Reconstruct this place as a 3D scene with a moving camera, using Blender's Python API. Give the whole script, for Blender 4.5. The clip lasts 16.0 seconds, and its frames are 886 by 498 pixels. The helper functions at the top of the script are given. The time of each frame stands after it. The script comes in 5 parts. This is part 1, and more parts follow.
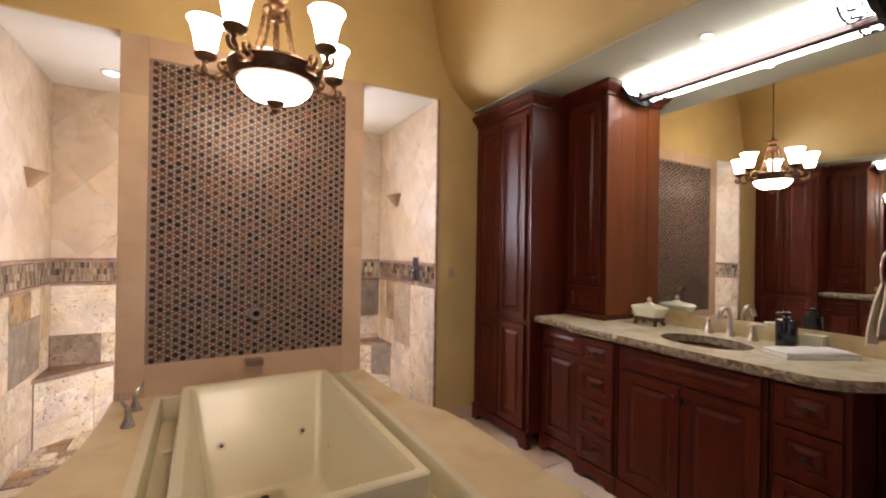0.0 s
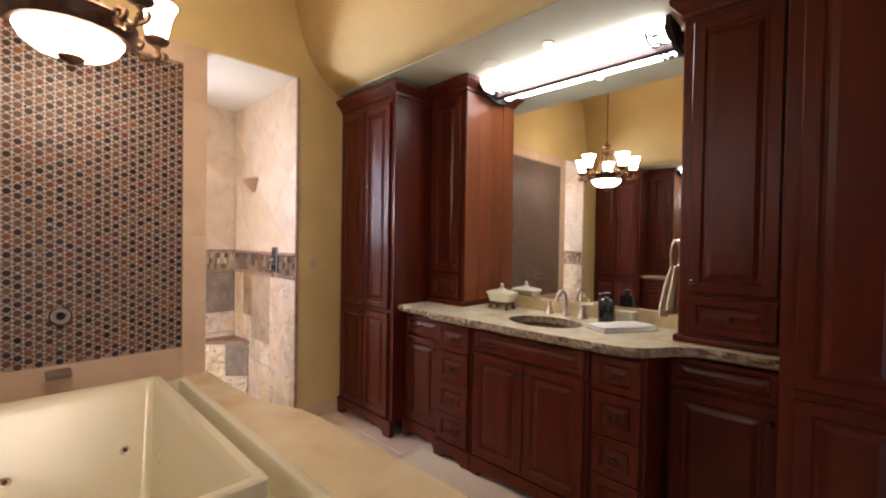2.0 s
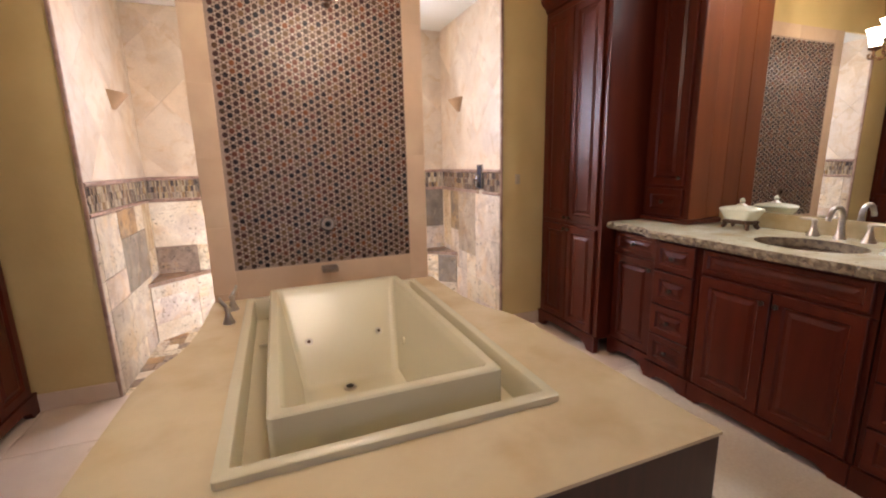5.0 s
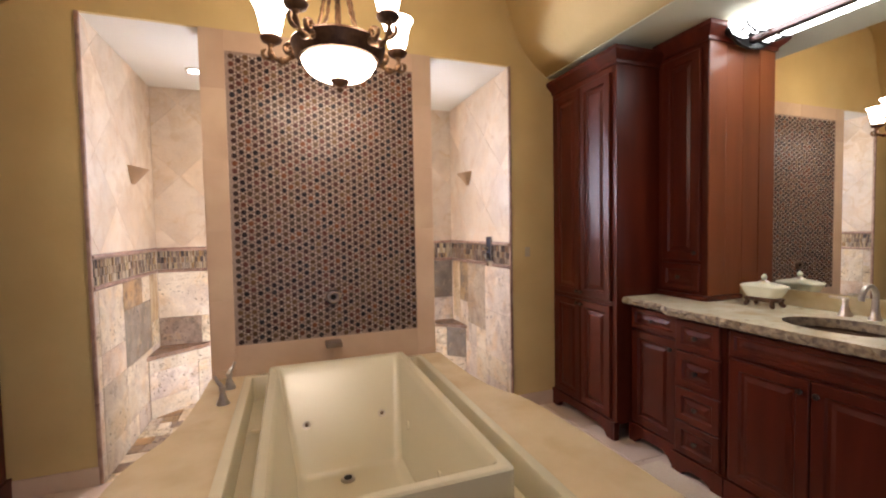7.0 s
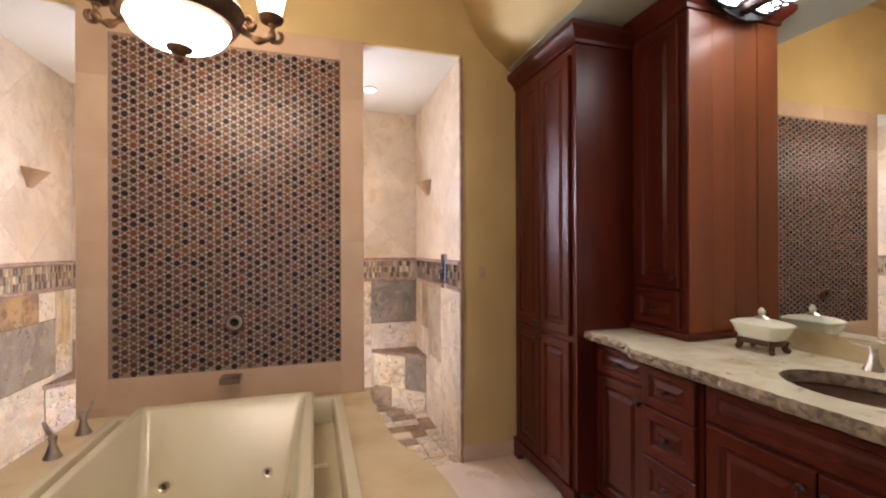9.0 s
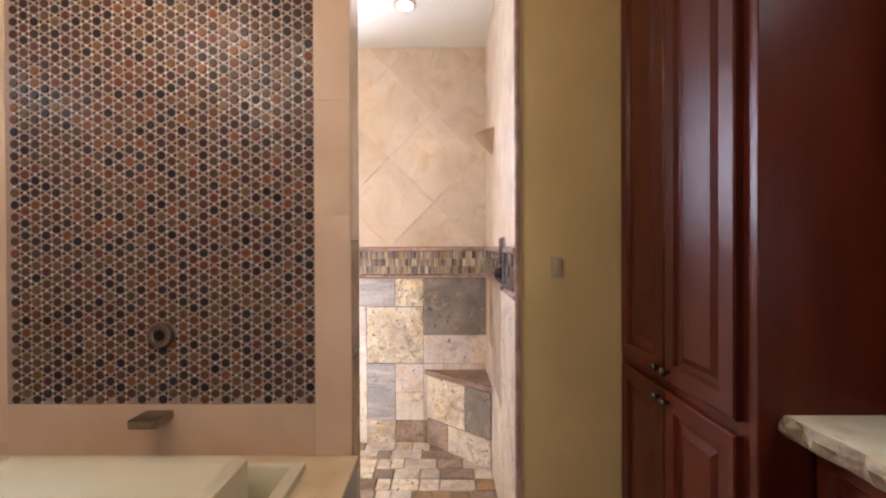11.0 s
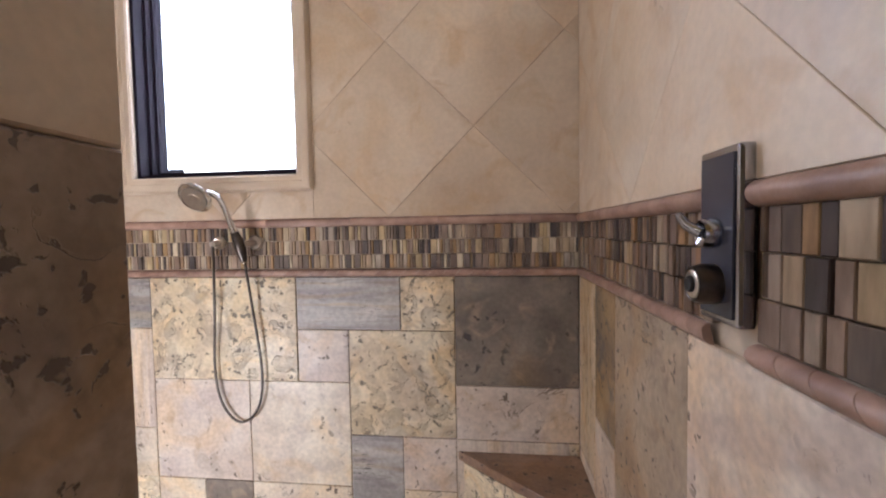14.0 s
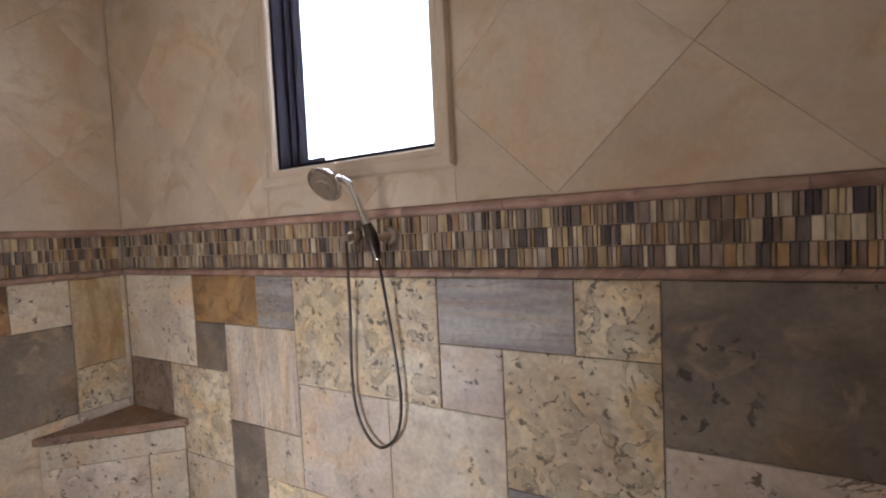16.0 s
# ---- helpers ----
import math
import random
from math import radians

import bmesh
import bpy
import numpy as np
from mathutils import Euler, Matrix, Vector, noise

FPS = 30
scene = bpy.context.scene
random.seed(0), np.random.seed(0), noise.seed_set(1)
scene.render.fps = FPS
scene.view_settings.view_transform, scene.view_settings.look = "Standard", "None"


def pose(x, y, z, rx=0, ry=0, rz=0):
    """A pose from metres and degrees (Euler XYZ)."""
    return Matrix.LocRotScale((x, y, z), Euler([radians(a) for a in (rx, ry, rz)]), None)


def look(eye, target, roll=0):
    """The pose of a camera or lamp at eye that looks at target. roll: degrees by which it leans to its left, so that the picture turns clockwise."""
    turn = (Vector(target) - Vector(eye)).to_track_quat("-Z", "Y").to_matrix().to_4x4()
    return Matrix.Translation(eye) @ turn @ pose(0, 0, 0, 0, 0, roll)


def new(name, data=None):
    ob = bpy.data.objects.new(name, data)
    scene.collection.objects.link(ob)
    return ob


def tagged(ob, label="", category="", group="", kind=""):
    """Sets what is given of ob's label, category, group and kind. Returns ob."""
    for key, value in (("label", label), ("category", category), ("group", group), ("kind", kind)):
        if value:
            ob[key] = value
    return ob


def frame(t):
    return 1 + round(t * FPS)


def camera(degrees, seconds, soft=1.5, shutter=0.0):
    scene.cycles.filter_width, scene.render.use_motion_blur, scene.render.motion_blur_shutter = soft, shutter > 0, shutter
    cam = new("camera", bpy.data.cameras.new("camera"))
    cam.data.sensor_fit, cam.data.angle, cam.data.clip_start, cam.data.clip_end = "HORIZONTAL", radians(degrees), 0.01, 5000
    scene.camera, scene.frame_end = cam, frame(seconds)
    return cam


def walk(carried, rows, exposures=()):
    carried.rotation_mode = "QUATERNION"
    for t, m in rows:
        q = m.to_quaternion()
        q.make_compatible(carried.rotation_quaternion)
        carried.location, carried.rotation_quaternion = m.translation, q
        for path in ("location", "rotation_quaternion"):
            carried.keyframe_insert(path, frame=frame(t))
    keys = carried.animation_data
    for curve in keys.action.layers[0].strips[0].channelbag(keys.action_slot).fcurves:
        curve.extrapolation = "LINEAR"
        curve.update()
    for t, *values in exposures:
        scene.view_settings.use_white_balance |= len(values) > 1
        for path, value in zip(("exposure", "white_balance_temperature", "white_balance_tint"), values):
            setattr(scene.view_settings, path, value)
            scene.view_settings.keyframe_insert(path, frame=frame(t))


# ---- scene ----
cam = camera(92.5, 16.0, soft=2.1)
PATH = [
    (0, (0.225, 0.336, 1.365), (1.215, 2.074, 1.371), 0.9),
    (0.5, (0.258, 0.308, 1.364), (1.421, 1.935, 1.371), 1.3),
    (1, (0.303, 0.27, 1.366), (1.582, 1.808, 1.378), 1.5),
    (1.5, (0.325, 0.296, 1.371), (1.712, 1.737, 1.372), 1.4),
    (2, (0.347, 0.292, 1.36), (1.775, 1.691, 1.329), 0.9),
    (2.5, (0.34, 0.285, 1.361), (1.761, 1.685, 1.229), 0.6),
    (3, (0.335, 0.302, 1.333), (1.702, 1.737, 1.071), -0.4),
    (3.5, (0.307, 0.305, 1.334), (1.556, 1.828, 0.984), -0.6),
    (4, (0.283, 0.335, 1.327), (1.349, 1.982, 0.938), -0.9),
    (4.5, (0.261, 0.364, 1.322), (1.122, 2.122, 0.915), -1.3),
    (5, (0.235, 0.392, 1.322), (0.942, 2.22, 0.924), -1.3),
    (7.5, (0.308, 0.471, 1.362), (0.999, 2.348, 1.332), -1.1),
    (8, (0.484, 0.494, 1.34), (1.181, 2.368, 1.328), -1.0),
    (8.5, (0.717, 0.567, 1.327), (1.366, 2.459, 1.327), -0.4),
    (9, (0.936, 0.738, 1.331), (1.52, 2.651, 1.335), -0.2),
    (9.5, (1.21, 0.905, 1.325), (1.7, 2.844, 1.325), -0.25),
    (10.0, (1.455, 1.12, 1.31), (1.79, 3.092, 1.305), -0.3),
    (10.7, (1.57, 1.53, 1.28), (1.635, 3.53, 1.27), -0.3),
    (11.5, (1.558, 2.014, 1.247), (1.473, 4.012, 1.227), -0.3),
    (12, (1.530, 2.296, 1.248), (1.439, 4.293, 1.204), -0.4),
    (12.5, (1.501, 2.506, 1.24), (1.45, 4.504, 1.176), -0.5),
    (13, (1.522, 2.721, 1.237), (1.414, 4.717, 1.177), -1.0),
    (13.5, (1.541, 2.891, 1.236), (1.364, 4.881, 1.158), -1.5),
    (14, (1.541, 3.058, 1.214), (1.312, 5.043, 1.125), -1.0),
    (14.5, (1.498, 3.203, 1.206), (1.226, 5.182, 1.098), -0.3),
    (15, (1.5, 3.319, 1.191), (1.009, 5.255, 1.092), -1.2),
    (15.5, (1.465, 3.398, 1.179), (0.757, 5.268, 1.107), -2.0),
    (16, (1.423, 3.433, 1.188), (0.498, 5.205, 1.103), -2.7),
]
EXPOSURES = [(0, 0.70, 6250, 21), (1.5, 0.82, 6150, 21), (3.0, 1.05, 6050, 21), (5.0, 0.94, 5950, 21), (8.0, 0.78, 6000, 21), (9.0, 0.80, 5950, 21), (11.5, 0.82, 5700, 20), (12.5, 0.70, 5650, 20),
             (13.0, 0.38, 5600, 19), (13.5, 0.03, 5550, 18), (14.0, -0.2, 5550, 17), (15.0, -0.5, 5550, 16), (16.0, -0.88, 5650, 15)]
walk(cam, [(t, look(eye, target, roll)) for t, eye, target, roll in PATH], EXPOSURES)

# world and lamps
world = bpy.data.worlds.new("sky")
scene.world = world
world.use_nodes = True
wn = world.node_tree.nodes
sky = wn.new("ShaderNodeTexSky")
sky.sky_type, sky.sun_disc = "NISHITA", False
sky.sun_elevation, sky.sun_rotation = radians(52), radians(56)
wn["Background"].inputs[1].default_value = 0.12
world.node_tree.links.new(sky.outputs[0], wn["Background"].inputs[0])


def lamp(name, kind, energy, colour, m, size=0.1, size_y=None, spot=None):
    data = bpy.data.lights.new(name, kind)
    data.energy, data.color = energy, colour
    if kind == "AREA":
        data.size = size
        if size_y:
            data.shape, data.size_y = "RECTANGLE", size_y
    else:
        data.shadow_soft_size = size
    if spot:
        data.spot_size, data.spot_blend = radians(spot), 0.9
    ob = new(name, data)
    ob.matrix_world = m
    return ob


WARM, COOL, DAY = (1.0, 0.74, 0.46), (0.95, 1.0, 0.93), (0.86, 0.92, 1.0)
lamp("daylight_in_window", "AREA", 16, DAY, look((0.58, 4.566, 1.8525), (0.58, 3.0, 1.8525)), 0.532, 0.777)
for p in ((-0.33, 4.0, 6), (1.35, 3.97, 5.5)):
    lamp("shower_downlight_lamp", "SPOT", p[2], (1.0, 0.94, 0.87), look((p[0], p[1], 2.52), (p[0] + (0.12 if p[0] < 0 else 0), p[1] + 0.06, 0)), 0.05, spot=100)
# Unseen fill standing in for vanity light through the west opening.
lamp("shower_step_light_lamp", "AREA", 11.5, (1.0, 0.98, 0.95), look((0.36, 3.425, 0.50), (0.36, 4.4, 0.56)), 0.34, 0.12)
lamp("daylight_in_doorway", "AREA", 6, (0.80, 0.86, 1.0), look((0.5, -1.42, 1.03), (0.5, 1.0, 1.03)), 1.18, 2.02)
sun_lamp = lamp("sun", "SUN", 0.6, (1.0, 0.95, 0.9), look((0, 0, 5), (-1.13, -0.75, 5 - 1.75)))
sun_lamp.data.angle = radians(15)


# materials
def material(name, colour, rough=0.5, metal=0.0, second=None, scale=6.0, stretch=(1, 1, 1), detail=6.0, contrast=0.5, bump=0.0,
             bump_scale=60.0, vary=0.0, coat=0.0, third=None, third_scale=1.5, third_amount=0.4, pits=0.0, pit_colour=(0.1, 0.07, 0.05),
             pit_scale=26.0, pit_stretch=(1, 1, 1), spec=0.5, island=False, rough_vary=0.0, pit_mix=0.7):
    m = bpy.data.materials.new(name)
    m.use_nodes = True
    n, link = m.node_tree.nodes, m.node_tree.links.new
    b = n["Principled BSDF"]
    b.inputs["Roughness"].default_value, b.inputs["Metallic"].default_value = rough, metal
    b.inputs["Coat Weight"].default_value = coat
    b.inputs["Coat Roughness"].default_value = 0.12
    b.inputs["Specular IOR Level"].default_value = spec
    co = n.new("ShaderNodeTexCoord")
    info = n.new("ShaderNodeObjectInfo")
    rnd = info.outputs["Random"]
    if island:
        rnd = n.new("ShaderNodeNewGeometry").outputs["Random Per Island"]
    shift = n.new("ShaderNodeVectorMath")
    shift.operation = "MULTIPLY_ADD"
    comb = n.new("ShaderNodeCombineXYZ")
    for k in range(3):
        link(rnd, comb.inputs[k])
    link(comb.outputs[0], shift.inputs[0])
    shift.inputs[1].default_value = (37, 61, 23) if (vary or island) else (0, 0, 0)
    link(co.outputs["Object"], shift.inputs[2])

    def noise_at(sc, st, det, offset=0.0):
        mp = n.new("ShaderNodeMapping")
        mp.inputs["Scale"].default_value = st
        mp.inputs["Location"].default_value = (offset, offset, offset)
        link(shift.outputs[0], mp.inputs[0])
        t = n.new("ShaderNodeTexNoise")
        t.inputs["Scale"].default_value, t.inputs["Detail"].default_value = sc, det
        link(mp.outputs[0], t.inputs["Vector"])
        return t.outputs[0]

    def ramp(src, lo, hi):
        r = n.new("ShaderNodeMapRange")
        r.inputs[1].default_value, r.inputs[2].default_value = lo, hi
        link(src, r.inputs[0])
        return r.outputs[0]

    def mix(fac, a, c, kind="MIX"):
        x = n.new("ShaderNodeMix")
        x.data_type, x.blend_type = "RGBA", kind
        for socket, value in ((x.inputs[0], fac), (x.inputs[6], a), (x.inputs[7], c)):
            if isinstance(value, (int, float)):
                socket.default_value = value
            elif isinstance(value, tuple):
                socket.default_value = (*value, 1)
            else:
                link(value, socket)
        return x.outputs[2]

    second = second or tuple(c * 0.82 for c in colour)
    grain = noise_at(scale, stretch, detail)
    half = 0.5 - (0.32 - 0.22 * contrast)
    out = mix(ramp(grain, half, 1 - half), colour, second)
    if third:
        out = mix(ramp(noise_at(third_scale, (1, 1, 1), 3, 5.0), 0.5, 0.5 + 0.5 * (1 - third_amount) + 0.02), out, third)
    height = grain
    if pits:
        mask = ramp(noise_at(pit_scale, pit_stretch, 6.0, 11.0), 0.655 - 0.1 * pits, 0.70 - 0.1 * pits)
        soft_mask = n.new("ShaderNodeMath")
        soft_mask.operation = "MULTIPLY"
        soft_mask.inputs[1].default_value = pit_mix
        link(mask, soft_mask.inputs[0])
        out = mix(soft_mask.outputs[0], out, pit_colour)
    if vary:
        hsv = n.new("ShaderNodeHueSaturation")
        r = n.new("ShaderNodeMapRange")
        r.inputs[3].default_value, r.inputs[4].default_value = 1 - vary, 1 + vary
        link(rnd, r.inputs[0])
        link(r.outputs[0], hsv.inputs["Value"])
        link(out, hsv.inputs["Color"])
        out = hsv.outputs[0]
    link(out, b.inputs["Base Color"])
    if rough_vary:
        r = n.new("ShaderNodeMapRange")
        r.inputs[3].default_value, r.inputs[4].default_value = rough - rough_vary, rough + rough_vary
        link(noise_at(scale * 0.7, stretch, 4, 3.0), r.inputs[0])
        link(r.outputs[0], b.inputs["Roughness"])
    if bump:
        bp = n.new("ShaderNodeBump")
        bp.inputs["Strength"].default_value, bp.inputs["Distance"].default_value = bump, 0.004
        link(noise_at(bump_scale, stretch, 4, 7.0), bp.inputs["Height"])
        if pits:
            bp2 = n.new("ShaderNodeBump")
            bp2.invert = True
            bp2.inputs["Strength"].default_value, bp2.inputs["Distance"].default_value = 0.6, 0.003
            link(mask, bp2.inputs["Height"])
            link(bp.outputs[0], bp2.inputs["Normal"])
            bp = bp2
        link(bp.outputs[0], b.inputs["Normal"])
    return m


def glowing(name, colour, strength):
    m = bpy.data.materials.new(name)
    m.use_nodes = True
    b = m.node_tree.nodes["Principled BSDF"]
    b.inputs["Base Color"].default_value = (0.9, 0.88, 0.82, 1)
    b.inputs["Emission Color"].default_value = (*colour, 1)
    b.inputs["Emission Strength"].default_value = strength
    return m


PLASTER = material("ochre_plaster", (0.71, 0.545, 0.25), 0.75, second=(0.64, 0.475, 0.205), scale=2.2, contrast=0.7, bump=0.25, bump_scale=35)
CEILING = material("shower_ceiling_paint", (0.78, 0.75, 0.66), 0.8, second=(0.74, 0.7, 0.6), scale=2, bump=0.15)
# Soffit's ochre paint turned grey-green: cool vanity light put into the colour.
COOL_LIT_PAINT = material("cool_lit_ochre_paint", (0.53, 0.50, 0.36), 0.7, second=(0.48, 0.45, 0.32), scale=2.5, contrast=0.6, bump=0.2, bump_scale=35)
WOOD = material("mahogany", (0.110, 0.0185, 0.0072), 0.34, second=(0.060, 0.0095, 0.0045), scale=3.0, stretch=(4, 4, 0.5), contrast=0.4, bump=0.05,
                bump_scale=30, vary=0.10, rough_vary=0.06, spec=0.24, third=(0.075, 0.0125, 0.0055), third_scale=2.0)
# Browner tower sides, lightened too: the vanity light on them is in this colour.
LIT_VENEER = material("lit_brown_mahogany", (0.230, 0.062, 0.018), 0.33, second=(0.150, 0.036, 0.011), scale=3.0, stretch=(3, 3, 0.3), contrast=0.45, bump=0.04,
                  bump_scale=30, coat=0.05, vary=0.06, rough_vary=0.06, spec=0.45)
WOOD_DARK = material("dark_mahogany", (0.05, 0.012, 0.007), 0.35, second=(0.028, 0.007, 0.004), scale=5.0, stretch=(6, 6, 0.5), contrast=0.8, coat=0.25)
GRANITE = material("granite_top", (0.78, 0.72, 0.55), 0.16, second=(0.64, 0.56, 0.39), scale=9, contrast=0.6, third=(0.56, 0.43, 0.24), third_scale=9,
                   third_amount=0.45, pits=0.2, pit_colour=(0.24, 0.19, 0.14), pit_scale=22, detail=8, pit_mix=0.5)
SPLASH = material("golden_granite", (0.66, 0.56, 0.36), 0.2, second=(0.50, 0.38, 0.20), scale=8, contrast=0.7, third=(0.42, 0.26, 0.11), third_scale=5, third_amount=0.5, detail=8)
GRANITE_EDGE = material("chiselled_granite_edge", (0.40, 0.31, 0.20), 0.6, second=(0.19, 0.135, 0.09), scale=38, contrast=0.8, bump=0.8, bump_scale=50, pits=0.8,
                        pit_colour=(0.12, 0.085, 0.07), pit_scale=26)
LIME = material("peach_limestone", (0.67, 0.48, 0.335), 0.42, second=(0.59, 0.405, 0.27), scale=3.5, contrast=0.75, bump=0.1, third=(0.72, 0.56, 0.38),
                third_scale=3, vary=0.05)
DECK = material("cream_marble", (0.70, 0.565, 0.365), 0.22, second=(0.63, 0.49, 0.30), scale=5.0, contrast=0.6, third=(0.54, 0.39, 0.22), third_scale=4.5,
                third_amount=0.35, rough_vary=0.06)
FLOOR = material("floor_stone", (0.76, 0.61, 0.50), 0.3, second=(0.66, 0.51, 0.40), scale=4, contrast=0.6, bump=0.08, vary=0.06, rough_vary=0.08)
GROUT = material("grout", (0.42, 0.33, 0.24), 0.85, scale=40, bump=0.3)
HOSE = material("dark_metal_hose", (0.12, 0.10, 0.085), 0.35, 1.0, second=(0.07, 0.058, 0.05), scale=80)
TUB = material("cream_acrylic", (0.70, 0.635, 0.46), 0.24, second=(0.67, 0.605, 0.43), scale=2, coat=0.1)
NICKEL = material("brushed_nickel", (0.62, 0.56, 0.48), 0.28, 1.0, second=(0.52, 0.46, 0.40), scale=60)
SPOUT_METAL = material("dark_brushed_nickel", (0.36, 0.29, 0.23), 0.3, 1.0, second=(0.28, 0.22, 0.18), scale=60)
CHROME = material("chrome", (0.75, 0.75, 0.76), 0.08, 1.0, scale=20)
BRONZE = material("aged_bronze", (0.075, 0.037, 0.023), 0.42, 0.7, second=(0.15, 0.08, 0.042), scale=40, contrast=0.6, bump=0.2)
GILT = material("antique_gilt", (0.27, 0.155, 0.075), 0.42, 0.8, second=(0.10, 0.05, 0.027), scale=50, contrast=0.8, bump=0.3)
SMOKED = material("smoked_chrome", (0.42, 0.43, 0.48), 0.12, 1.0, second=(0.34, 0.35, 0.39), scale=12, rough_vary=0.04)
DARK_GLASS = material("dark_control_glass", (0.055, 0.058, 0.080), 0.14, second=(0.040, 0.042, 0.060), scale=10)
BLACK = material("black_iron", (0.015, 0.013, 0.012), 0.45, 0.5, scale=30)
GLOSS_BLACK = material("black_ceramic", (0.012, 0.012, 0.014), 0.12, scale=10)
TOWEL = material("terry_towel", (0.80, 0.79, 0.76), 0.95, second=(0.72, 0.70, 0.66), scale=90, bump=0.9, bump_scale=220)
TOWEL_BEIGE = material("beige_towel", (0.82, 0.74, 0.60), 0.95, second=(0.74, 0.65, 0.50), scale=90, bump=0.9, bump_scale=220)
RUG = material("bath_mat", (0.86, 0.76, 0.62), 0.95, second=(0.78, 0.67, 0.53), scale=70, bump=1.0, bump_scale=160)
PORCELAIN = material("cream_porcelain", (0.72, 0.70, 0.54), 0.15, second=(0.66, 0.63, 0.46), scale=8)
BASIN = material("hammered_copper_basin", (0.10, 0.055, 0.035), 0.35, 0.7, second=(0.18, 0.10, 0.06), scale=25, bump=0.5, bump_scale=40)
PLASTIC = material("ivory_plastic", (0.61, 0.51, 0.35), 0.35, scale=5)
SHADE = glowing("frosted_lit_glass", (1.0, 0.82, 0.57), 15.0)
TUBE_GLASS = glowing("lit_diffuser", (0.95, 1.0, 0.90), 9.0)
FILL_LENS = glowing("fill_light_lens", (1.0, 0.94, 0.86), 4.0)
DOWN = glowing("downlight_glass", (1.0, 0.9, 0.75), 14.0)
OUTSIDE = glowing("bright_daylight_sky", (0.93, 0.97, 1.0), 7.0)
MIRROR = bpy.data.materials.new("mirror_glass")
MIRROR.use_nodes = True
_b = MIRROR.node_tree.nodes["Principled BSDF"]
_b.inputs["Base Color"].default_value, _b.inputs["Metallic"].default_value, _b.inputs["Roughness"].default_value = (0.86, 0.88, 0.86, 1), 1.0, 0.01


# mesh helpers
def sheet():
    return bmesh.new()


def box(bm, x0, x1, y0, y1, z0, z1, bev=0.0):
    x0, x1, y0, y1, z0, z1 = min(x0, x1), max(x0, x1), min(y0, y1), max(y0, y1), min(z0, z1), max(z0, z1)
    v = [bm.verts.new((x, y, z)) for z in (z0, z1) for x, y in ((x0, y0), (x1, y0), (x1, y1), (x0, y1))]
    f = [bm.faces.new([v[i] for i in q]) for q in ((3, 2, 1, 0), (4, 5, 6, 7), (0, 1, 5, 4), (1, 2, 6, 5), (2, 3, 7, 6), (3, 0, 4, 7))]
    if bev:
        e = list({e for q in f for e in q.edges})
        bmesh.ops.bevel(bm, geom=e, offset=bev, segments=2, profile=0.6, affect="EDGES")
    return bm


def prism(bm, poly, axis, a, b, bev=0.0):
    """A polygon in the other two axes, drawn out from a to b along the axis."""
    def at(p, h):
        return {"x": (h, p[0], p[1]), "y": (p[0], h, p[1]), "z": (p[0], p[1], h)}[axis]
    lo, hi = [bm.verts.new(at(p, a)) for p in poly], [bm.verts.new(at(p, b)) for p in poly]
    caps = [bm.faces.new(lo[::-1]), bm.faces.new(hi)]
    n = len(poly)
    for i in range(n):
        bm.faces.new((lo[i], lo[(i + 1) % n], hi[(i + 1) % n], hi[i]))
    if bev:
        bmesh.ops.bevel(bm, geom=list(caps[0].edges) + list(caps[1].edges), offset=bev, segments=2, profile=0.6, affect="EDGES")
    return bm


def lathe(bm, profile, centre=(0, 0, 0), n=20, squash=(1, 1), m=None):
    rings = []
    for r, z in profile:
        ring = []
        for i in range(n):
            a = 2 * math.pi * i / n
            p = Vector((r * math.cos(a) * squash[0], r * math.sin(a) * squash[1], z))
            p = (m @ p) if m else p
            ring.append(bm.verts.new(p + Vector(centre)))
        rings.append(ring)
    for a, b in zip(rings, rings[1:]):
        for i in range(n):
            bm.faces.new((a[i], a[(i + 1) % n], b[(i + 1) % n], b[i]))
    bm.faces.new(rings[0][::-1])
    bm.faces.new(rings[-1])
    return bm


def tube(bm, pts, r, n=8):
    pts = [Vector(p) for p in pts]
    rings = []
    side = None
    for i, p in enumerate(pts):
        d = (pts[min(i + 1, len(pts) - 1)] - pts[max(i - 1, 0)]).normalized()
        if side is None:
            side = d.orthogonal().normalized()
        side = (side - d * side.dot(d)).normalized()
        up = d.cross(side)
        rad = r[i] if isinstance(r, (list, tuple)) else r
        rings.append([bm.verts.new(p + rad * (math.cos(2 * math.pi * k / n) * side + math.sin(2 * math.pi * k / n) * up)) for k in range(n)])
    for a, b in zip(rings, rings[1:]):
        for k in range(n):
            bm.faces.new((a[k], a[(k + 1) % n], b[(k + 1) % n], b[k]))
    bm.faces.new(rings[0][::-1])
    bm.faces.new(rings[-1])
    return bm


def curve_pts(pts, n=8):
    """A smooth line through the points."""
    p = [Vector(q) for q in pts]
    p = [2 * p[0] - p[1]] + p + [2 * p[-1] - p[-2]]
    out = []
    for i in range(1, len(p) - 2):
        for k in range(n):
            t = k / n
            a, b, c, d = p[i - 1], p[i], p[i + 1], p[i + 2]
            out.append(0.5 * (2 * b + (c - a) * t + (2 * a - 5 * b + 4 * c - d) * t * t + (3 * b - a - 3 * c + d) * t ** 3))
    return out + [p[-2]]


ORIGIN = {}


def thing(name, at, label, category, group="", kind=""):
    ob = new(name)
    ob.location = at
    ORIGIN[ob.name] = Vector(at)
    return tagged(ob, label, category, group, kind)


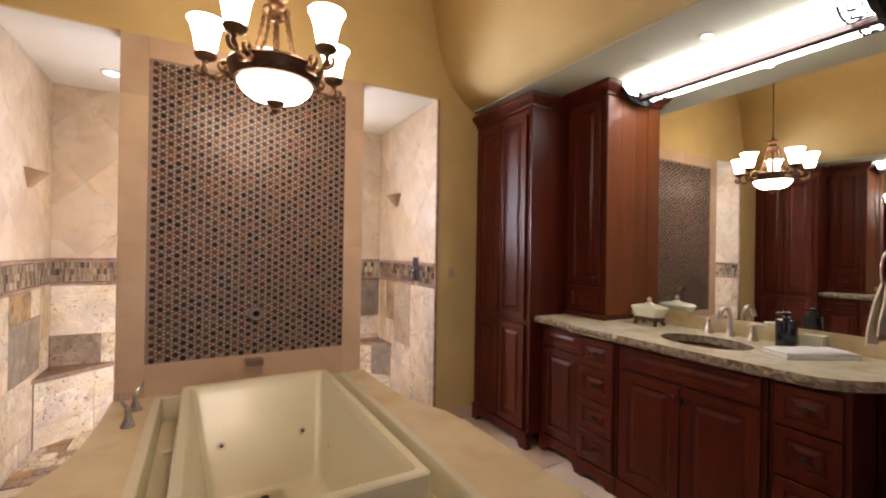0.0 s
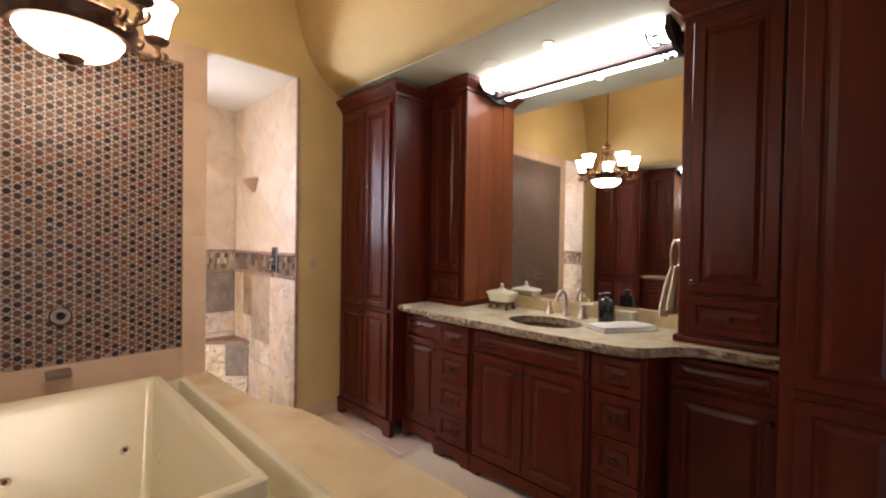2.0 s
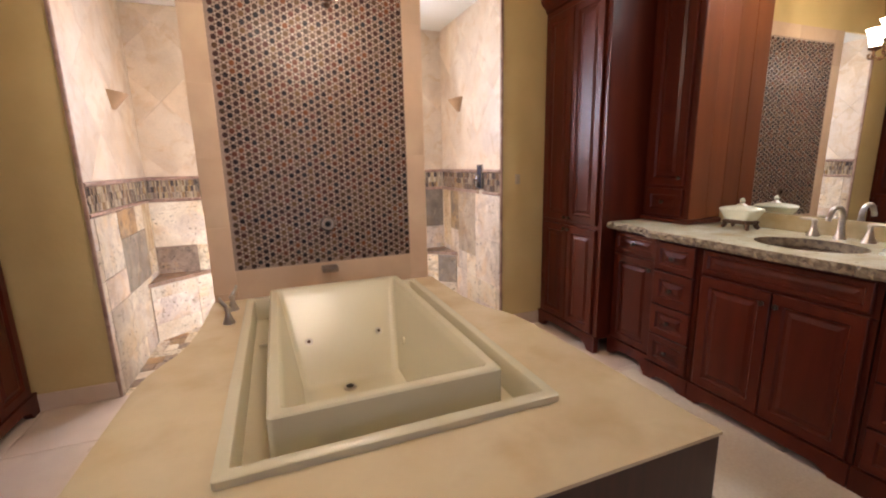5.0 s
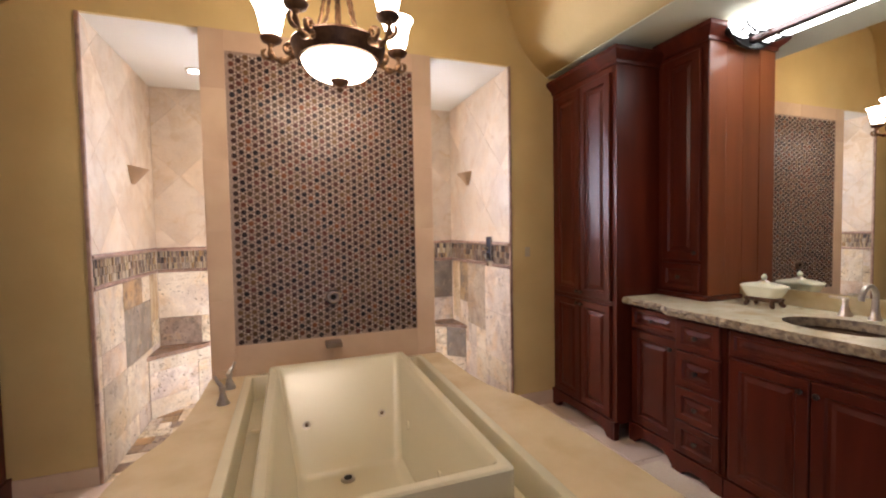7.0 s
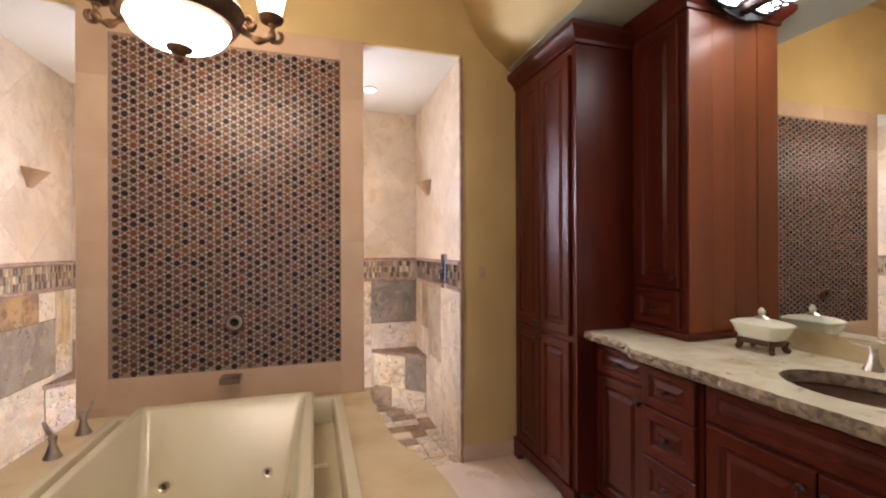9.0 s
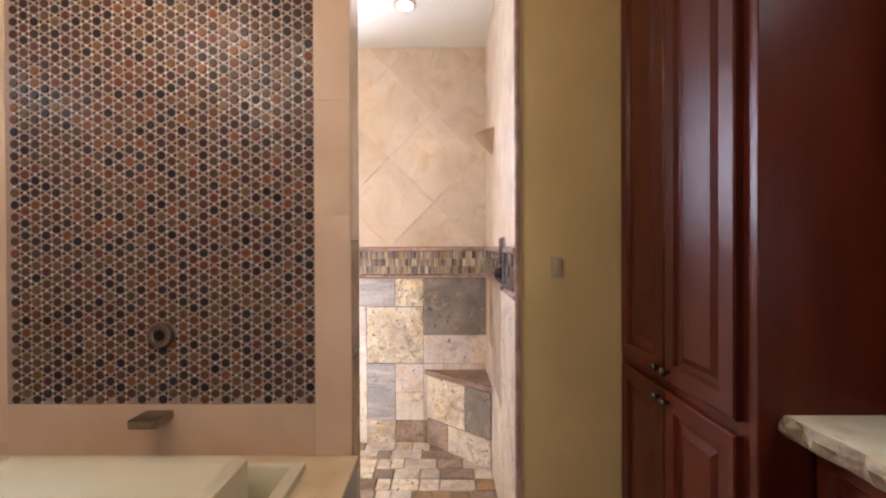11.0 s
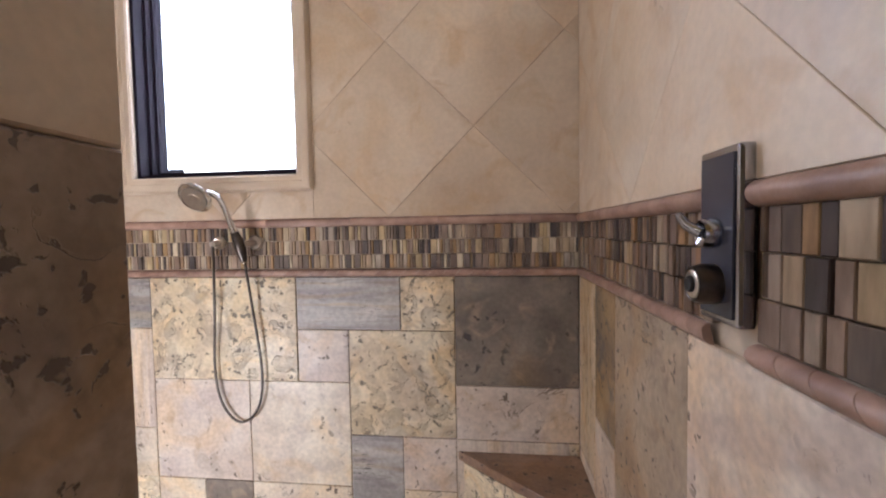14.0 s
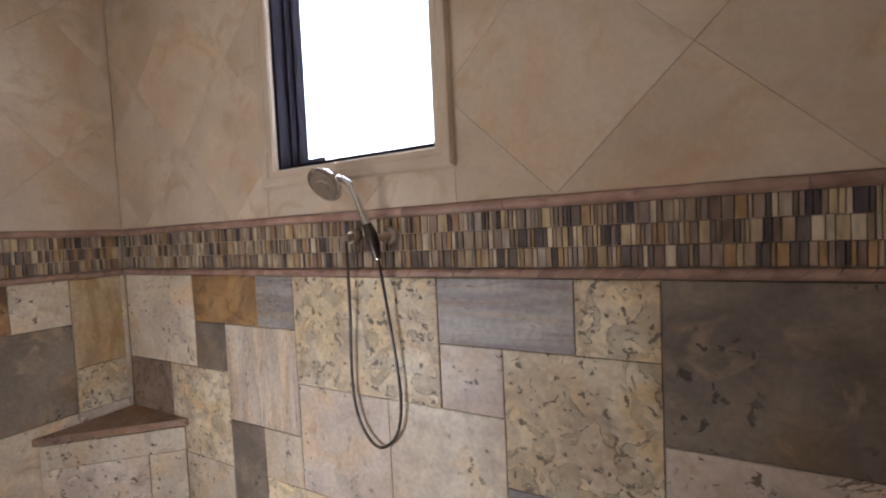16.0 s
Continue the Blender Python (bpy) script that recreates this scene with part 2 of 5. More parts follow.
def part(name, bm, mat, parent=None, label="", smooth=None):
    bmesh.ops.recalc_face_normals(bm, faces=bm.faces)
    o = ORIGIN[parent.name] if parent else Vector((0, 0, 0))
    if parent:
        bmesh.ops.translate(bm, vec=-o, verts=bm.verts)
    me = bpy.data.meshes.new(name)
    bm.to_mesh(me)
    bm.free()
    me.materials.append(mat)
    if smooth:
        me.shade_smooth()
        me.set_sharp_from_angle(angle=radians(smooth))
    ob = new(name, me)
    ORIGIN[ob.name] = o
    if parent:
        ob.parent = parent
    if label:
        ob["label"] = label
    return ob


def solid(name, bm, mat, label, category, group="", kind="", smooth=None):
    return tagged(part(name, bm, mat, None, "", smooth), label, category, group, kind)



def travertine(name, base, second, dark, rough=0.48, scale=3.5, stretch=(1, 1, 1), blotch=0.5, veins=0.0, vein_colour=(0.2, 0.16, 0.12), pits=0.5, vary=0.12, grain=0.2, vein_scale=7.5, stain=0.6):
    """Filled stone: broad clouds of two tones, darker patches, contour-like veins, small pits and a fine grain."""
    m = bpy.data.materials.new(name)
    m.use_nodes = True
    n, link = m.node_tree.nodes, m.node_tree.links.new
    b = n["Principled BSDF"]
    b.inputs["Roughness"].default_value = rough
    co, info, comb, shift = n.new("ShaderNodeTexCoord"), n.new("ShaderNodeObjectInfo"), n.new("ShaderNodeCombineXYZ"), n.new("ShaderNodeVectorMath")
    shift.operation = "MULTIPLY_ADD"
    for k in range(3):
        link(info.outputs["Random"], comb.inputs[k])
    link(comb.outputs[0], shift.inputs[0])
    shift.inputs[1].default_value = (37, 61, 23)
    link(co.outputs["Object"], shift.inputs[2])

    def cloud(sc, det, off, st=stretch, distort=0.0):
        mp, t = n.new("ShaderNodeMapping"), n.new("ShaderNodeTexNoise")
        mp.inputs["Scale"].default_value, mp.inputs["Location"].default_value = st, (off, off * 1.7, off * 0.6)
        link(shift.outputs[0], mp.inputs[0])
        link(mp.outputs[0], t.inputs["Vector"])
        t.inputs["Scale"].default_value, t.inputs["Detail"].default_value, t.inputs["Distortion"].default_value = sc, det, distort
        return t.outputs[0]

    def step(src, lo, hi, out0=0.0, out1=1.0):
        r = n.new("ShaderNodeMapRange")
        for k, v in ((1, lo), (2, hi), (3, out0), (4, out1)):
            r.inputs[k].default_value = v
        link(src, r.inputs[0])
        return r.outputs[0]

    def maths(op, a, c):
        x = n.new("ShaderNodeMath")
        x.operation = op
        for k, v in ((0, a), (1, c)):
            if isinstance(v, (int, float)):
                x.inputs[k].default_value = v
            else:
                link(v, x.inputs[k])
        return x.outputs[0]

    def mix(fac, a, c, kind="MIX"):
        x = n.new("ShaderNodeMix")
        x.data_type, x.blend_type = "RGBA", kind
        for socket, value in ((x.inputs[0], fac), (x.inputs[6], a), (x.inputs[7], c)):
            if isinstance(value, (int, float)):
                socket.default_value = value
            elif isinstance(value, tuple):
                socket.default_value = (*value, 1)
            else:
                link(value, socket)
        return x.outputs[2]

    out = mix(step(cloud(scale, 8, 0.0, distort=0.6), 0.36, 0.64), base, second)
    out = mix(step(cloud(scale * 2.6, 9, 4.0, distort=1.2), 0.66 - 0.16 * blotch, 0.80 - 0.16 * blotch, 0, 0.75), out, dark)
    out = mix(step(cloud(scale * 0.9, 7, 41.0, distort=1.4), 0.50, 0.63, 0, stain), out, mix(1.0, out, (1.02, 0.85, 0.60), "MULTIPLY"))
    out = mix(step(cloud(scale * 1.1, 7, 47.0, distort=1.2), 0.50, 0.62, 0, stain), out, mix(1.0, out, (0.74, 0.70, 0.74), "MULTIPLY"))
    out = mix(step(cloud(scale * 1.7, 6, 53.0, distort=0.8), 0.56, 0.68, 0, stain), out, mix(1.0, out, (1.25, 1.24, 1.22), "MULTIPLY"))
    out = mix(grain, out, mix(step(cloud(75, 4, 9.0, (1, 1, 1)), 0.35, 0.65), (0.45, 0.42, 0.40), (1.4, 1.38, 1.34)), "MULTIPLY")
    holes = step(cloud(44, 3, 13.0, stretch, 0.4), 0.625, 0.655)
    where = step(cloud(4.5, 3, 17.0, (1, 1, 1)), 0.62 - 0.22 * pits, 0.70 - 0.22 * pits)
    mask = maths("MULTIPLY", holes, where)
    if veins:
        field = cloud(vein_scale, 4, 21.0, (1, 1, 1), 1.3)
        line = maths("ABSOLUTE", maths("SUBTRACT", field, 0.54), 0.0)
        line = maths("MULTIPLY", step(line, 0.003, 0.016, 1.0, 0.0), step(cloud(26, 4, 61.0, (1, 1, 1)), 0.38, 0.52))
        line = maths("MAXIMUM", line, step(field, 0.545, 0.575, 0.0, 0.30))
        zone = step(cloud(4.0, 4, 27.0, (1, 1, 1), 0.8), 0.58 - 0.14 * veins, 0.66 - 0.14 * veins)
        mask = maths("MAXIMUM", mask, maths("MULTIPLY", line, zone))
    out = mix(maths("MULTIPLY", mask, 0.9), out, vein_colour)
    hsv = n.new("ShaderNodeHueSaturation")
    link(step(info.outputs["Random"], 0, 1, 1 - vary, 1 + vary), hsv.inputs["Value"])
    link(out, hsv.inputs["Color"])
    link(hsv.outputs[0], b.inputs["Base Color"])
    link(step(cloud(9, 5, 31.0), 0.3, 0.7, rough - 0.12, rough + 0.14), b.inputs["Roughness"])
    b1, b2 = n.new("ShaderNodeBump"), n.new("ShaderNodeBump")
    b1.inputs["Strength"].default_value, b1.inputs["Distance"].default_value = 0.3, 0.003
    link(cloud(40, 5, 35.0), b1.inputs["Height"])
    b2.invert = True
    b2.inputs["Strength"].default_value, b2.inputs["Distance"].default_value = 0.7, 0.003
    link(mask, b2.inputs["Height"])
    link(b1.outputs[0], b2.inputs["Normal"])
    link(b2.outputs[0], b.inputs["Normal"])
    return m


PIT = (0.13, 0.09, 0.06)
TRAV = {
    "cream": travertine("travertine_cream", (0.74, 0.66, 0.53), (0.62, 0.52, 0.38), (0.50, 0.39, 0.26), pits=0.65, veins=0.35, vein_colour=PIT),
    "grey": travertine("travertine_grey", (0.27, 0.225, 0.175), (0.165, 0.135, 0.105), (0.36, 0.28, 0.19), scale=4, pits=0.5, vein_colour=(0.06, 0.05, 0.045), blotch=0.7),
    "gold": travertine("travertine_gold", (0.40, 0.25, 0.11), (0.20, 0.12, 0.06), (0.12, 0.08, 0.05), scale=5, pits=0.6, vein_colour=(0.1, 0.06, 0.035), blotch=0.8),
    "mottled": travertine("travertine_mottled", (0.76, 0.67, 0.49), (0.64, 0.51, 0.32), (0.50, 0.40, 0.27), scale=6, pits=1.6, vein_scale=13, veins=1.25, vein_colour=(0.15, 0.12, 0.085), blotch=1.0),
    "rosy": travertine("travertine_rosy", (0.70, 0.61, 0.51), (0.57, 0.47, 0.38), (0.48, 0.36, 0.24), pits=0.65, veins=0.3, vein_colour=PIT, blotch=0.6),
    "slate": travertine("travertine_slate", (0.45, 0.42, 0.385), (0.29, 0.27, 0.25), (0.20, 0.175, 0.155), scale=3, stretch=(0.8, 0.8, 6), pits=0.5, vein_colour=(0.09, 0.08, 0.07), grain=0.25),
    "goldpale": travertine("travertine_ochre", (0.50, 0.36, 0.19), (0.62, 0.50, 0.34), (0.36, 0.22, 0.09), scale=3, stretch=(2.5, 2.5, 0.9), pits=0.3, vein_colour=PIT, blotch=0.9),
    "rustic": travertine("travertine_rustic", (0.34, 0.23, 0.11), (0.17, 0.125, 0.085), (0.10, 0.09, 0.085), scale=5, pits=0.8, vein_colour=(0.06, 0.05, 0.045), blotch=0.9),
    "pitted": travertine("travertine_pitted", (0.50, 0.40, 0.29), (0.38, 0.29, 0.20), (0.26, 0.19, 0.13), scale=4, pits=1.4, veins=0.5, vein_scale=12, vein_colour=(0.12, 0.09, 0.07), blotch=0.6),
    "tan": travertine("travertine_tan", (0.38, 0.28, 0.20), (0.25, 0.175, 0.12), (0.17, 0.12, 0.085), scale=6, pits=1.8, vein_scale=12, veins=0.6, vein_colour=(0.1, 0.07, 0.05)),
    "seat": travertine("travertine_brown_seat", (0.36, 0.235, 0.165), (0.25, 0.16, 0.105), (0.19, 0.13, 0.09), scale=6, pits=1.0, vein_colour=(0.06, 0.04, 0.03)),
    "veined": travertine("travertine_veined", (0.70, 0.61, 0.50), (0.52, 0.43, 0.33), (0.40, 0.31, 0.23), scale=2.6, stretch=(5, 5, 0.7), pits=0.8, vein_colour=PIT, blotch=0.6),
}
DIAMOND = travertine("honed_travertine", (0.68, 0.57, 0.44), (0.58, 0.46, 0.33), (0.55, 0.40, 0.25), rough=0.42, scale=2.6, pits=-0.15, blotch=0.85, vary=0.08, vein_colour=(0.3, 0.21, 0.14), grain=0.08, stain=0.28)
LINER = material("rosy_stone_liner", (0.42, 0.27, 0.20), 0.4, second=(0.26, 0.15, 0.11), scale=18, contrast=0.8, bump=0.3, vary=0.12)


def palette(name, colours, rough=0.3, island=False, grain=25.0, stretch=(1, 1, 1), bump=0.15, coat=0.0, dark=0.75, spec=0.5):
    """A surface whose pieces each take one of the colours."""
    m = bpy.data.materials.new(name)
    m.use_nodes = True
    n, link = m.node_tree.nodes, m.node_tree.links.new
    b = n["Principled BSDF"]
    b.inputs["Roughness"].default_value, b.inputs["Coat Weight"].default_value = rough, coat
    b.inputs["Specular IOR Level"].default_value = spec
    rnd = n.new("ShaderNodeNewGeometry").outputs["Random Per Island"] if island else n.new("ShaderNodeObjectInfo").outputs["Random"]
    r = n.new("ShaderNodeValToRGB")
    r.color_ramp.interpolation = "CONSTANT"
    while len(r.color_ramp.elements) < len(colours):
        r.color_ramp.elements.new(0.5)
    for i, c in enumerate(colours):
        r.color_ramp.elements[i].position = i / len(colours)
        r.color_ramp.elements[i].color = (*c, 1)
    link(rnd, r.inputs[0])
    co, mp, t = n.new("ShaderNodeTexCoord"), n.new("ShaderNodeMapping"), n.new("ShaderNodeTexNoise")
    mp.inputs["Scale"].default_value = stretch
    link(co.outputs["Object"], mp.inputs[0])
    link(mp.outputs[0], t.inputs["Vector"])
    t.inputs["Scale"].default_value, t.inputs["Detail"].default_value = grain, 4
    x = n.new("ShaderNodeMix")
    x.data_type, x.blend_type = "RGBA", "MULTIPLY"
    mr = n.new("ShaderNodeMapRange")
    mr.inputs[1].default_value, mr.inputs[2].default_value = 0.35, 0.65
    link(t.outputs[0], mr.inputs[0])
    link(mr.outputs[0], x.inputs[0])
    link(r.outputs[0], x.inputs[6])
    x.inputs[7].default_value = (dark, dark, dark, 1)
    link(x.outputs[2], b.inputs["Base Color"])
    bp = n.new("ShaderNodeBump")
    bp.inputs["Strength"].default_value, bp.inputs["Distance"].default_value = bump, 0.002
    link(t.outputs[0], bp.inputs["Height"])
    link(bp.outputs[0], b.inputs["Normal"])
    return m


PENNY_COLOURS = ((0.090, 0.040, 0.032), (0.036, 0.024, 0.026), (0.160, 0.058, 0.034), (0.120, 0.066, 0.036), (0.060, 0.036, 0.032), (0.225, 0.085, 0.036), (0.095, 0.060, 0.038),
                 (0.150, 0.092, 0.052), (0.024, 0.018, 0.020), (0.185, 0.108, 0.052), (0.150, 0.056, 0.042), (0.090, 0.056, 0.037), (0.040, 0.036, 0.040), (0.105, 0.044, 0.034), (0.070, 0.034, 0.030))
PENNY = palette("glazed_penny_tile", PENNY_COLOURS, 0.32, False, 60, spec=0.17)
PENNY_JOINED = palette("glazed_penny_tiles", PENNY_COLOURS, 0.32, True, 60, spec=0.17)
DOT = palette("small_glass_dots", ((0.03, 0.022, 0.022), (0.05, 0.035, 0.03), (0.015, 0.013, 0.015), (0.10, 0.07, 0.06)), 0.15, True, 60)
GLINT = palette("cream_glass_bits", ((0.80, 0.74, 0.66), (0.62, 0.54, 0.46), (0.88, 0.85, 0.80), (0.50, 0.42, 0.36)), 0.12, True, 60)
MOSAIC_GROUT = material("pale_mosaic_grout", (0.40, 0.285, 0.225), 0.36, second=(0.29, 0.205, 0.165), scale=60, bump=0.4, bump_scale=150)
STRIP_COLOURS = ((0.66, 0.55, 0.38), (0.115, 0.095, 0.088), (0.60, 0.46, 0.26), (0.437, 0.322, 0.207), (0.310, 0.241, 0.190), (0.529, 0.414, 0.265), (0.196, 0.155, 0.127), (0.483, 0.310, 0.149), (0.356, 0.270, 0.207), (0.253, 0.178, 0.127), (0.517, 0.414, 0.287),
                 (0.402, 0.299, 0.218), (0.184, 0.144, 0.115), (0.471, 0.391, 0.299), (0.368, 0.236, 0.138))
STRIP = palette("slate_strip", tuple((r * 0.66, g * 0.60, b * 0.58) for r, g, b in STRIP_COLOURS), 0.22, False, 60, (1, 1, 0.25), 0.4, dark=0.6)
STRIPS = palette("slate_strips", STRIP_COLOURS, 0.22, True, 60, (1, 1, 0.25), 0.4, dark=0.6)
GLASS = bpy.data.materials.new("window_glass")
GLASS.use_nodes = True
_g = GLASS.node_tree.nodes["Principled BSDF"]
_g.inputs["Transmission Weight"].default_value, _g.inputs["Roughness"].default_value, _g.inputs["IOR"].default_value = 1.0, 0.0, 1.45
TERRACOTTA = material("tan_ceramic", (0.42, 0.27, 0.15), 0.5, second=(0.34, 0.21, 0.11), scale=12, bump=0.2)
FRAME_DARK = material("dark_window_frame", (0.014, 0.008, 0.016), 0.6, second=(0.008, 0.005, 0.009), scale=20, spec=0.12)
TRIM_STONE = material("cream_stone_trim", (0.64, 0.53, 0.40), 0.45, second=(0.54, 0.42, 0.30), scale=6, contrast=0.7, bump=0.15)
DIAMOND_GROUT = material("sandy_grout", (0.62, 0.51, 0.38), 0.85, scale=40, bump=0.2)


# ---- structure ----
WALL_Y, SOFFIT, XR, XL, BACK, LOW = 3.25, 2.50, 2.83, -1.77, 4.46, -1.35
SR, SL, SHOWER_TOP = 1.82, -0.735, 2.55
CENTRE = 0.53

solid("floor", box(sheet(), XL - 0.2, XR + 0.2, LOW - 0.28, 3.26, -0.14, -0.012), GROUT, "pale stone tiled bathroom floor", "floor", kind="structure")
solid("shower_floor", box(sheet(), SL - 0.2, SR + 0.2, 3.26, BACK + 0.2, -0.14, -0.02), GROUT, "sunken stone shower floor", "floor", kind="structure")
# walls of the bathroom
solid("wall_east", box(sheet(), XR, XR + 0.15, LOW, 3.25, 0, 3.7), PLASTER, "ochre plaster wall behind the vanity", "wall", kind="structure")
solid("wall_west", box(sheet(), XL - 0.15, XL, LOW, 3.25, 0, 3.7), PLASTER, "ochre plaster wall behind the vanity", "wall", kind="structure")
DX0, DX1, DZ = -0.10, 1.10, 2.08
bm = sheet()
for a, b, c, d in ((XL - 0.15, DX0, 0, 3.7), (DX1, XR + 0.15, 0, 3.7), (DX0, DX1, DZ, 3.7)):
    box(bm, a, b, LOW - 0.15, LOW, c, d)
solid("wall_south", bm, PLASTER, "ochre plaster wall", "wall", kind="structure")
solid("wall_north_east", box(sheet(), SR + 0.013, XR + 0.15, WALL_Y, 3.40, 0, SHOWER_TOP), PLASTER, "ochre plaster wall beside the shower opening", "wall", kind="structure")
solid("wall_north_west", box(sheet(), XL - 0.15, SL - 0.013, WALL_Y, 3.40, 0, SHOWER_TOP), PLASTER, "ochre plaster wall beside the shower opening", "wall", kind="structure")
solid("wall_north_upper", box(sheet(), XL - 0.15, XR + 0.15, WALL_Y, WALL_Y + 0.025, SHOWER_TOP, 3.7), PLASTER, "ochre plaster wall above the shower openings", "wall", kind="structure")


solid("hall_wall", box(sheet(), DX0 - 0.25, DX1 + 0.25, LOW - 0.26, LOW - 0.152, 0, 2.4), PLASTER, "plain plaster wall beyond the doorway", "wall", kind="structure")
door_way = thing("door_1", (0.5, LOW, 0), "open doorway with dark wood casing letting daylight in", "doorway", kind="structure")
for a, b, c, d in ((DX0 - 0.09, DX0, 0, DZ + 0.09), (DX1, DX1 + 0.09, 0, DZ + 0.09), (DX0, DX1, DZ, DZ + 0.09)):
    part("casing", box(sheet(), a, b, LOW + 0.001, LOW + 0.022, c, d, 0.004), WOOD, door_way)


# flared ceiling: lower soffits over both vanities, curved up to a high flat ceiling
def ceiling_profile():
    curve = [(2.15, SOFFIT), (2.05, 2.57), (1.96, 2.66), (1.89, 2.77), (1.84, 2.90), (1.80, 3.05), (1.77, 3.22), (1.735, 3.33), (1.68, 3.41), (1.60, 3.465), (1.50, 3.49), (1.4, 3.5)]
    return curve + [(2 * CENTRE - x, z) for x, z in curve[::-1]]


bm = sheet()
prof = ceiling_profile()
lo = [bm.verts.new((x, LOW - 0.1, z)) for x, z in prof]
hi = [bm.verts.new((x, WALL_Y + 0.02, z)) for x, z in prof]
for i in range(len(prof) - 1):
    bm.faces.new((lo[i], lo[i + 1], hi[i + 1], hi[i]))
ceil = solid("ceiling", bm, PLASTER, "high ochre plaster ceiling curving down to the soffits", "ceiling", kind="structure", smooth=50)
thick = ceil.modifiers.new("thickness", "SOLIDIFY")
thick.thickness, thick.offset = 0.06, 1.0
for side in (1, -1):
    a, b = CENTRE + side * (2.146 - CENTRE), CENTRE + side * (XR + 0.1 - CENTRE)
    solid("soffit", box(sheet(), a, b, LOW - 0.1, WALL_Y + 0.02, SOFFIT - 0.003, SOFFIT + 0.08), COOL_LIT_PAINT, "flat soffit above the vanity, ochre paint coloured as under cool light", "ceiling", kind="structure")
solid("shower_ceiling", box(sheet(), SL - 0.2, SR + 0.2, WALL_Y + 0.027, BACK + 0.2, SHOWER_TOP, SHOWER_TOP + 0.1), CEILING, "off-white painted shower ceiling", "ceiling", kind="structure")

# shower walls (backing behind the tiles)
WX0, WX1, WZ0, WZ1 = 0.272, 0.880, 1.416, 2.27
bm = sheet()
for a in ((SL - 0.2, WX0, 0, SHOWER_TOP), (WX1, SR + 0.2, 0, SHOWER_TOP), (WX0, WX1, 0, WZ0), (WX0, WX1, WZ1, SHOWER_TOP)):
    box(bm, a[0], a[1], BACK + 0.012, BACK + 0.2, a[2] - 0.02, a[3])
shower_north = solid("shower_wall_north", bm, DIAMOND_GROUT, "shower wall clad in mixed travertine tiles", "wall", kind="structure")
shower_east = solid("shower_wall_east", box(sheet(), SR + 0.012, SR + 0.17, 3.402, BACK + 0.012, -0.02, SHOWER_TOP), DIAMOND_GROUT, "shower wall clad in mixed travertine tiles", "wall", kind="structure")
shower_west = solid("shower_wall_west", box(sheet(), SL - 0.17, SL - 0.012, 3.402, BACK + 0.012, -0.02, SHOWER_TOP), DIAMOND_GROUT, "shower wall clad in mixed travertine tiles", "wall", kind="structure")
PL, PR, PB = -0.180, 1.218, 3.405
pier = solid("wall_mosaic_pier", box(sheet(), PL + 0.012, PR - 0.012, WALL_Y + 0.012, PB - 0.012, 0, SHOWER_TOP), GROUT, "free-standing wall with mosaic panel framed in limestone", "wall", kind="structure")
ML, MR, MB, MT = -0.047, 1.087, 0.690, 2.430


# ---- tub and deck ----
def deck_outline(grow=0.0):
    right = [(1.43, 1.16), (1.405, 1.90), (1.395, 2.16), (1.378, 2.28), (1.345, 2.38), (1.302, 2.47), (1.275, 2.58), (1.258, 2.72), (1.25, 2.88), (1.245, 3.05), (1.243, 3.247)]
    left = [(1.055 - x, y) for x, y in right[::-1]]
    c = 0.545
    return [(x + (grow if x > c else -grow), y - (grow if y < 1.2 else 0)) for x, y in right + left]


def tub_rect(x0, x1, y0, y1, r=0.02, n=4):
    out = []
    for cx, cy, a0 in ((x1 - r, y1 - r, 0), (x0 + r, y1 - r, 90), (x0 + r, y0 + r, 180), (x1 - r, y0 + r, 270)):
        for k in range(n + 1):
            a = radians(a0 + 90 * k / n)
            out.append((cx + r * math.cos(a), cy + r * math.sin(a)))
    return out


def loft(bm, rings, close_last=True, close_first=False):
    """Skin over rings of equal length; a ring is a list of (x, y) and a height."""
    made = [[bm.verts.new((x, y, z)) for x, y in ring] for ring, z in rings]
    n = len(made[0])
    for a, b in zip(made, made[1:]):
        for i in range(n):
            bm.faces.new((a[i], a[(i + 1) % n], b[(i + 1) % n], b[i]))
    if close_last:
        bm.faces.new(made[-1])
    if close_first:
        bm.faces.new(made[0][::-1])
    return bm


TX0, TX1, TY0, TY1 = 0.006, 1.084, 1.495, 3.16
deck = thing("tub_deck", (0.54, 2.2, 0), "cream marble bath deck on dark wood panels", "bath surround")
outer = deck_outline()
bm = sheet()
# slab with a hole for the bath
hole = [(TX1 - 0.012, TY0 + 0.012), (TX1 - 0.012, TY1 - 0.012), (TX0 + 0.012, TY1 - 0.012), (TX0 + 0.012, TY0 + 0.012)]
top_o, top_i = [bm.verts.new((x, y, 0.505)) for x, y in outer], [bm.verts.new((x, y, 0.505)) for x, y in hole]
for ring in (top_o, top_i):
    for i in range(len(ring)):
        bm.edges.new((ring[i], ring[(i + 1) % len(ring)]))
fill = bmesh.ops.triangle_fill(bm, use_beauty=True, use_dissolve=False, edges=bm.edges[:])
ext = bmesh.ops.extrude_face_region(bm, geom=[g for g in fill["geom"] if isinstance(g, bmesh.types.BMFace)])
bmesh.ops.translate(bm, vec=(0, 0, -0.012), verts=[g for g in ext["geom"] if isinstance(g, bmesh.types.BMVert)])
part("marble_top", bm, DECK, deck, "polished cream marble slab")
inner = deck_outline(-0.006)
bm = sheet()
lo = [bm.verts.new((x, y, 0.0)) for x, y in inner]
hi = [bm.verts.new((x, y, 0.492)) for x, y in inner]
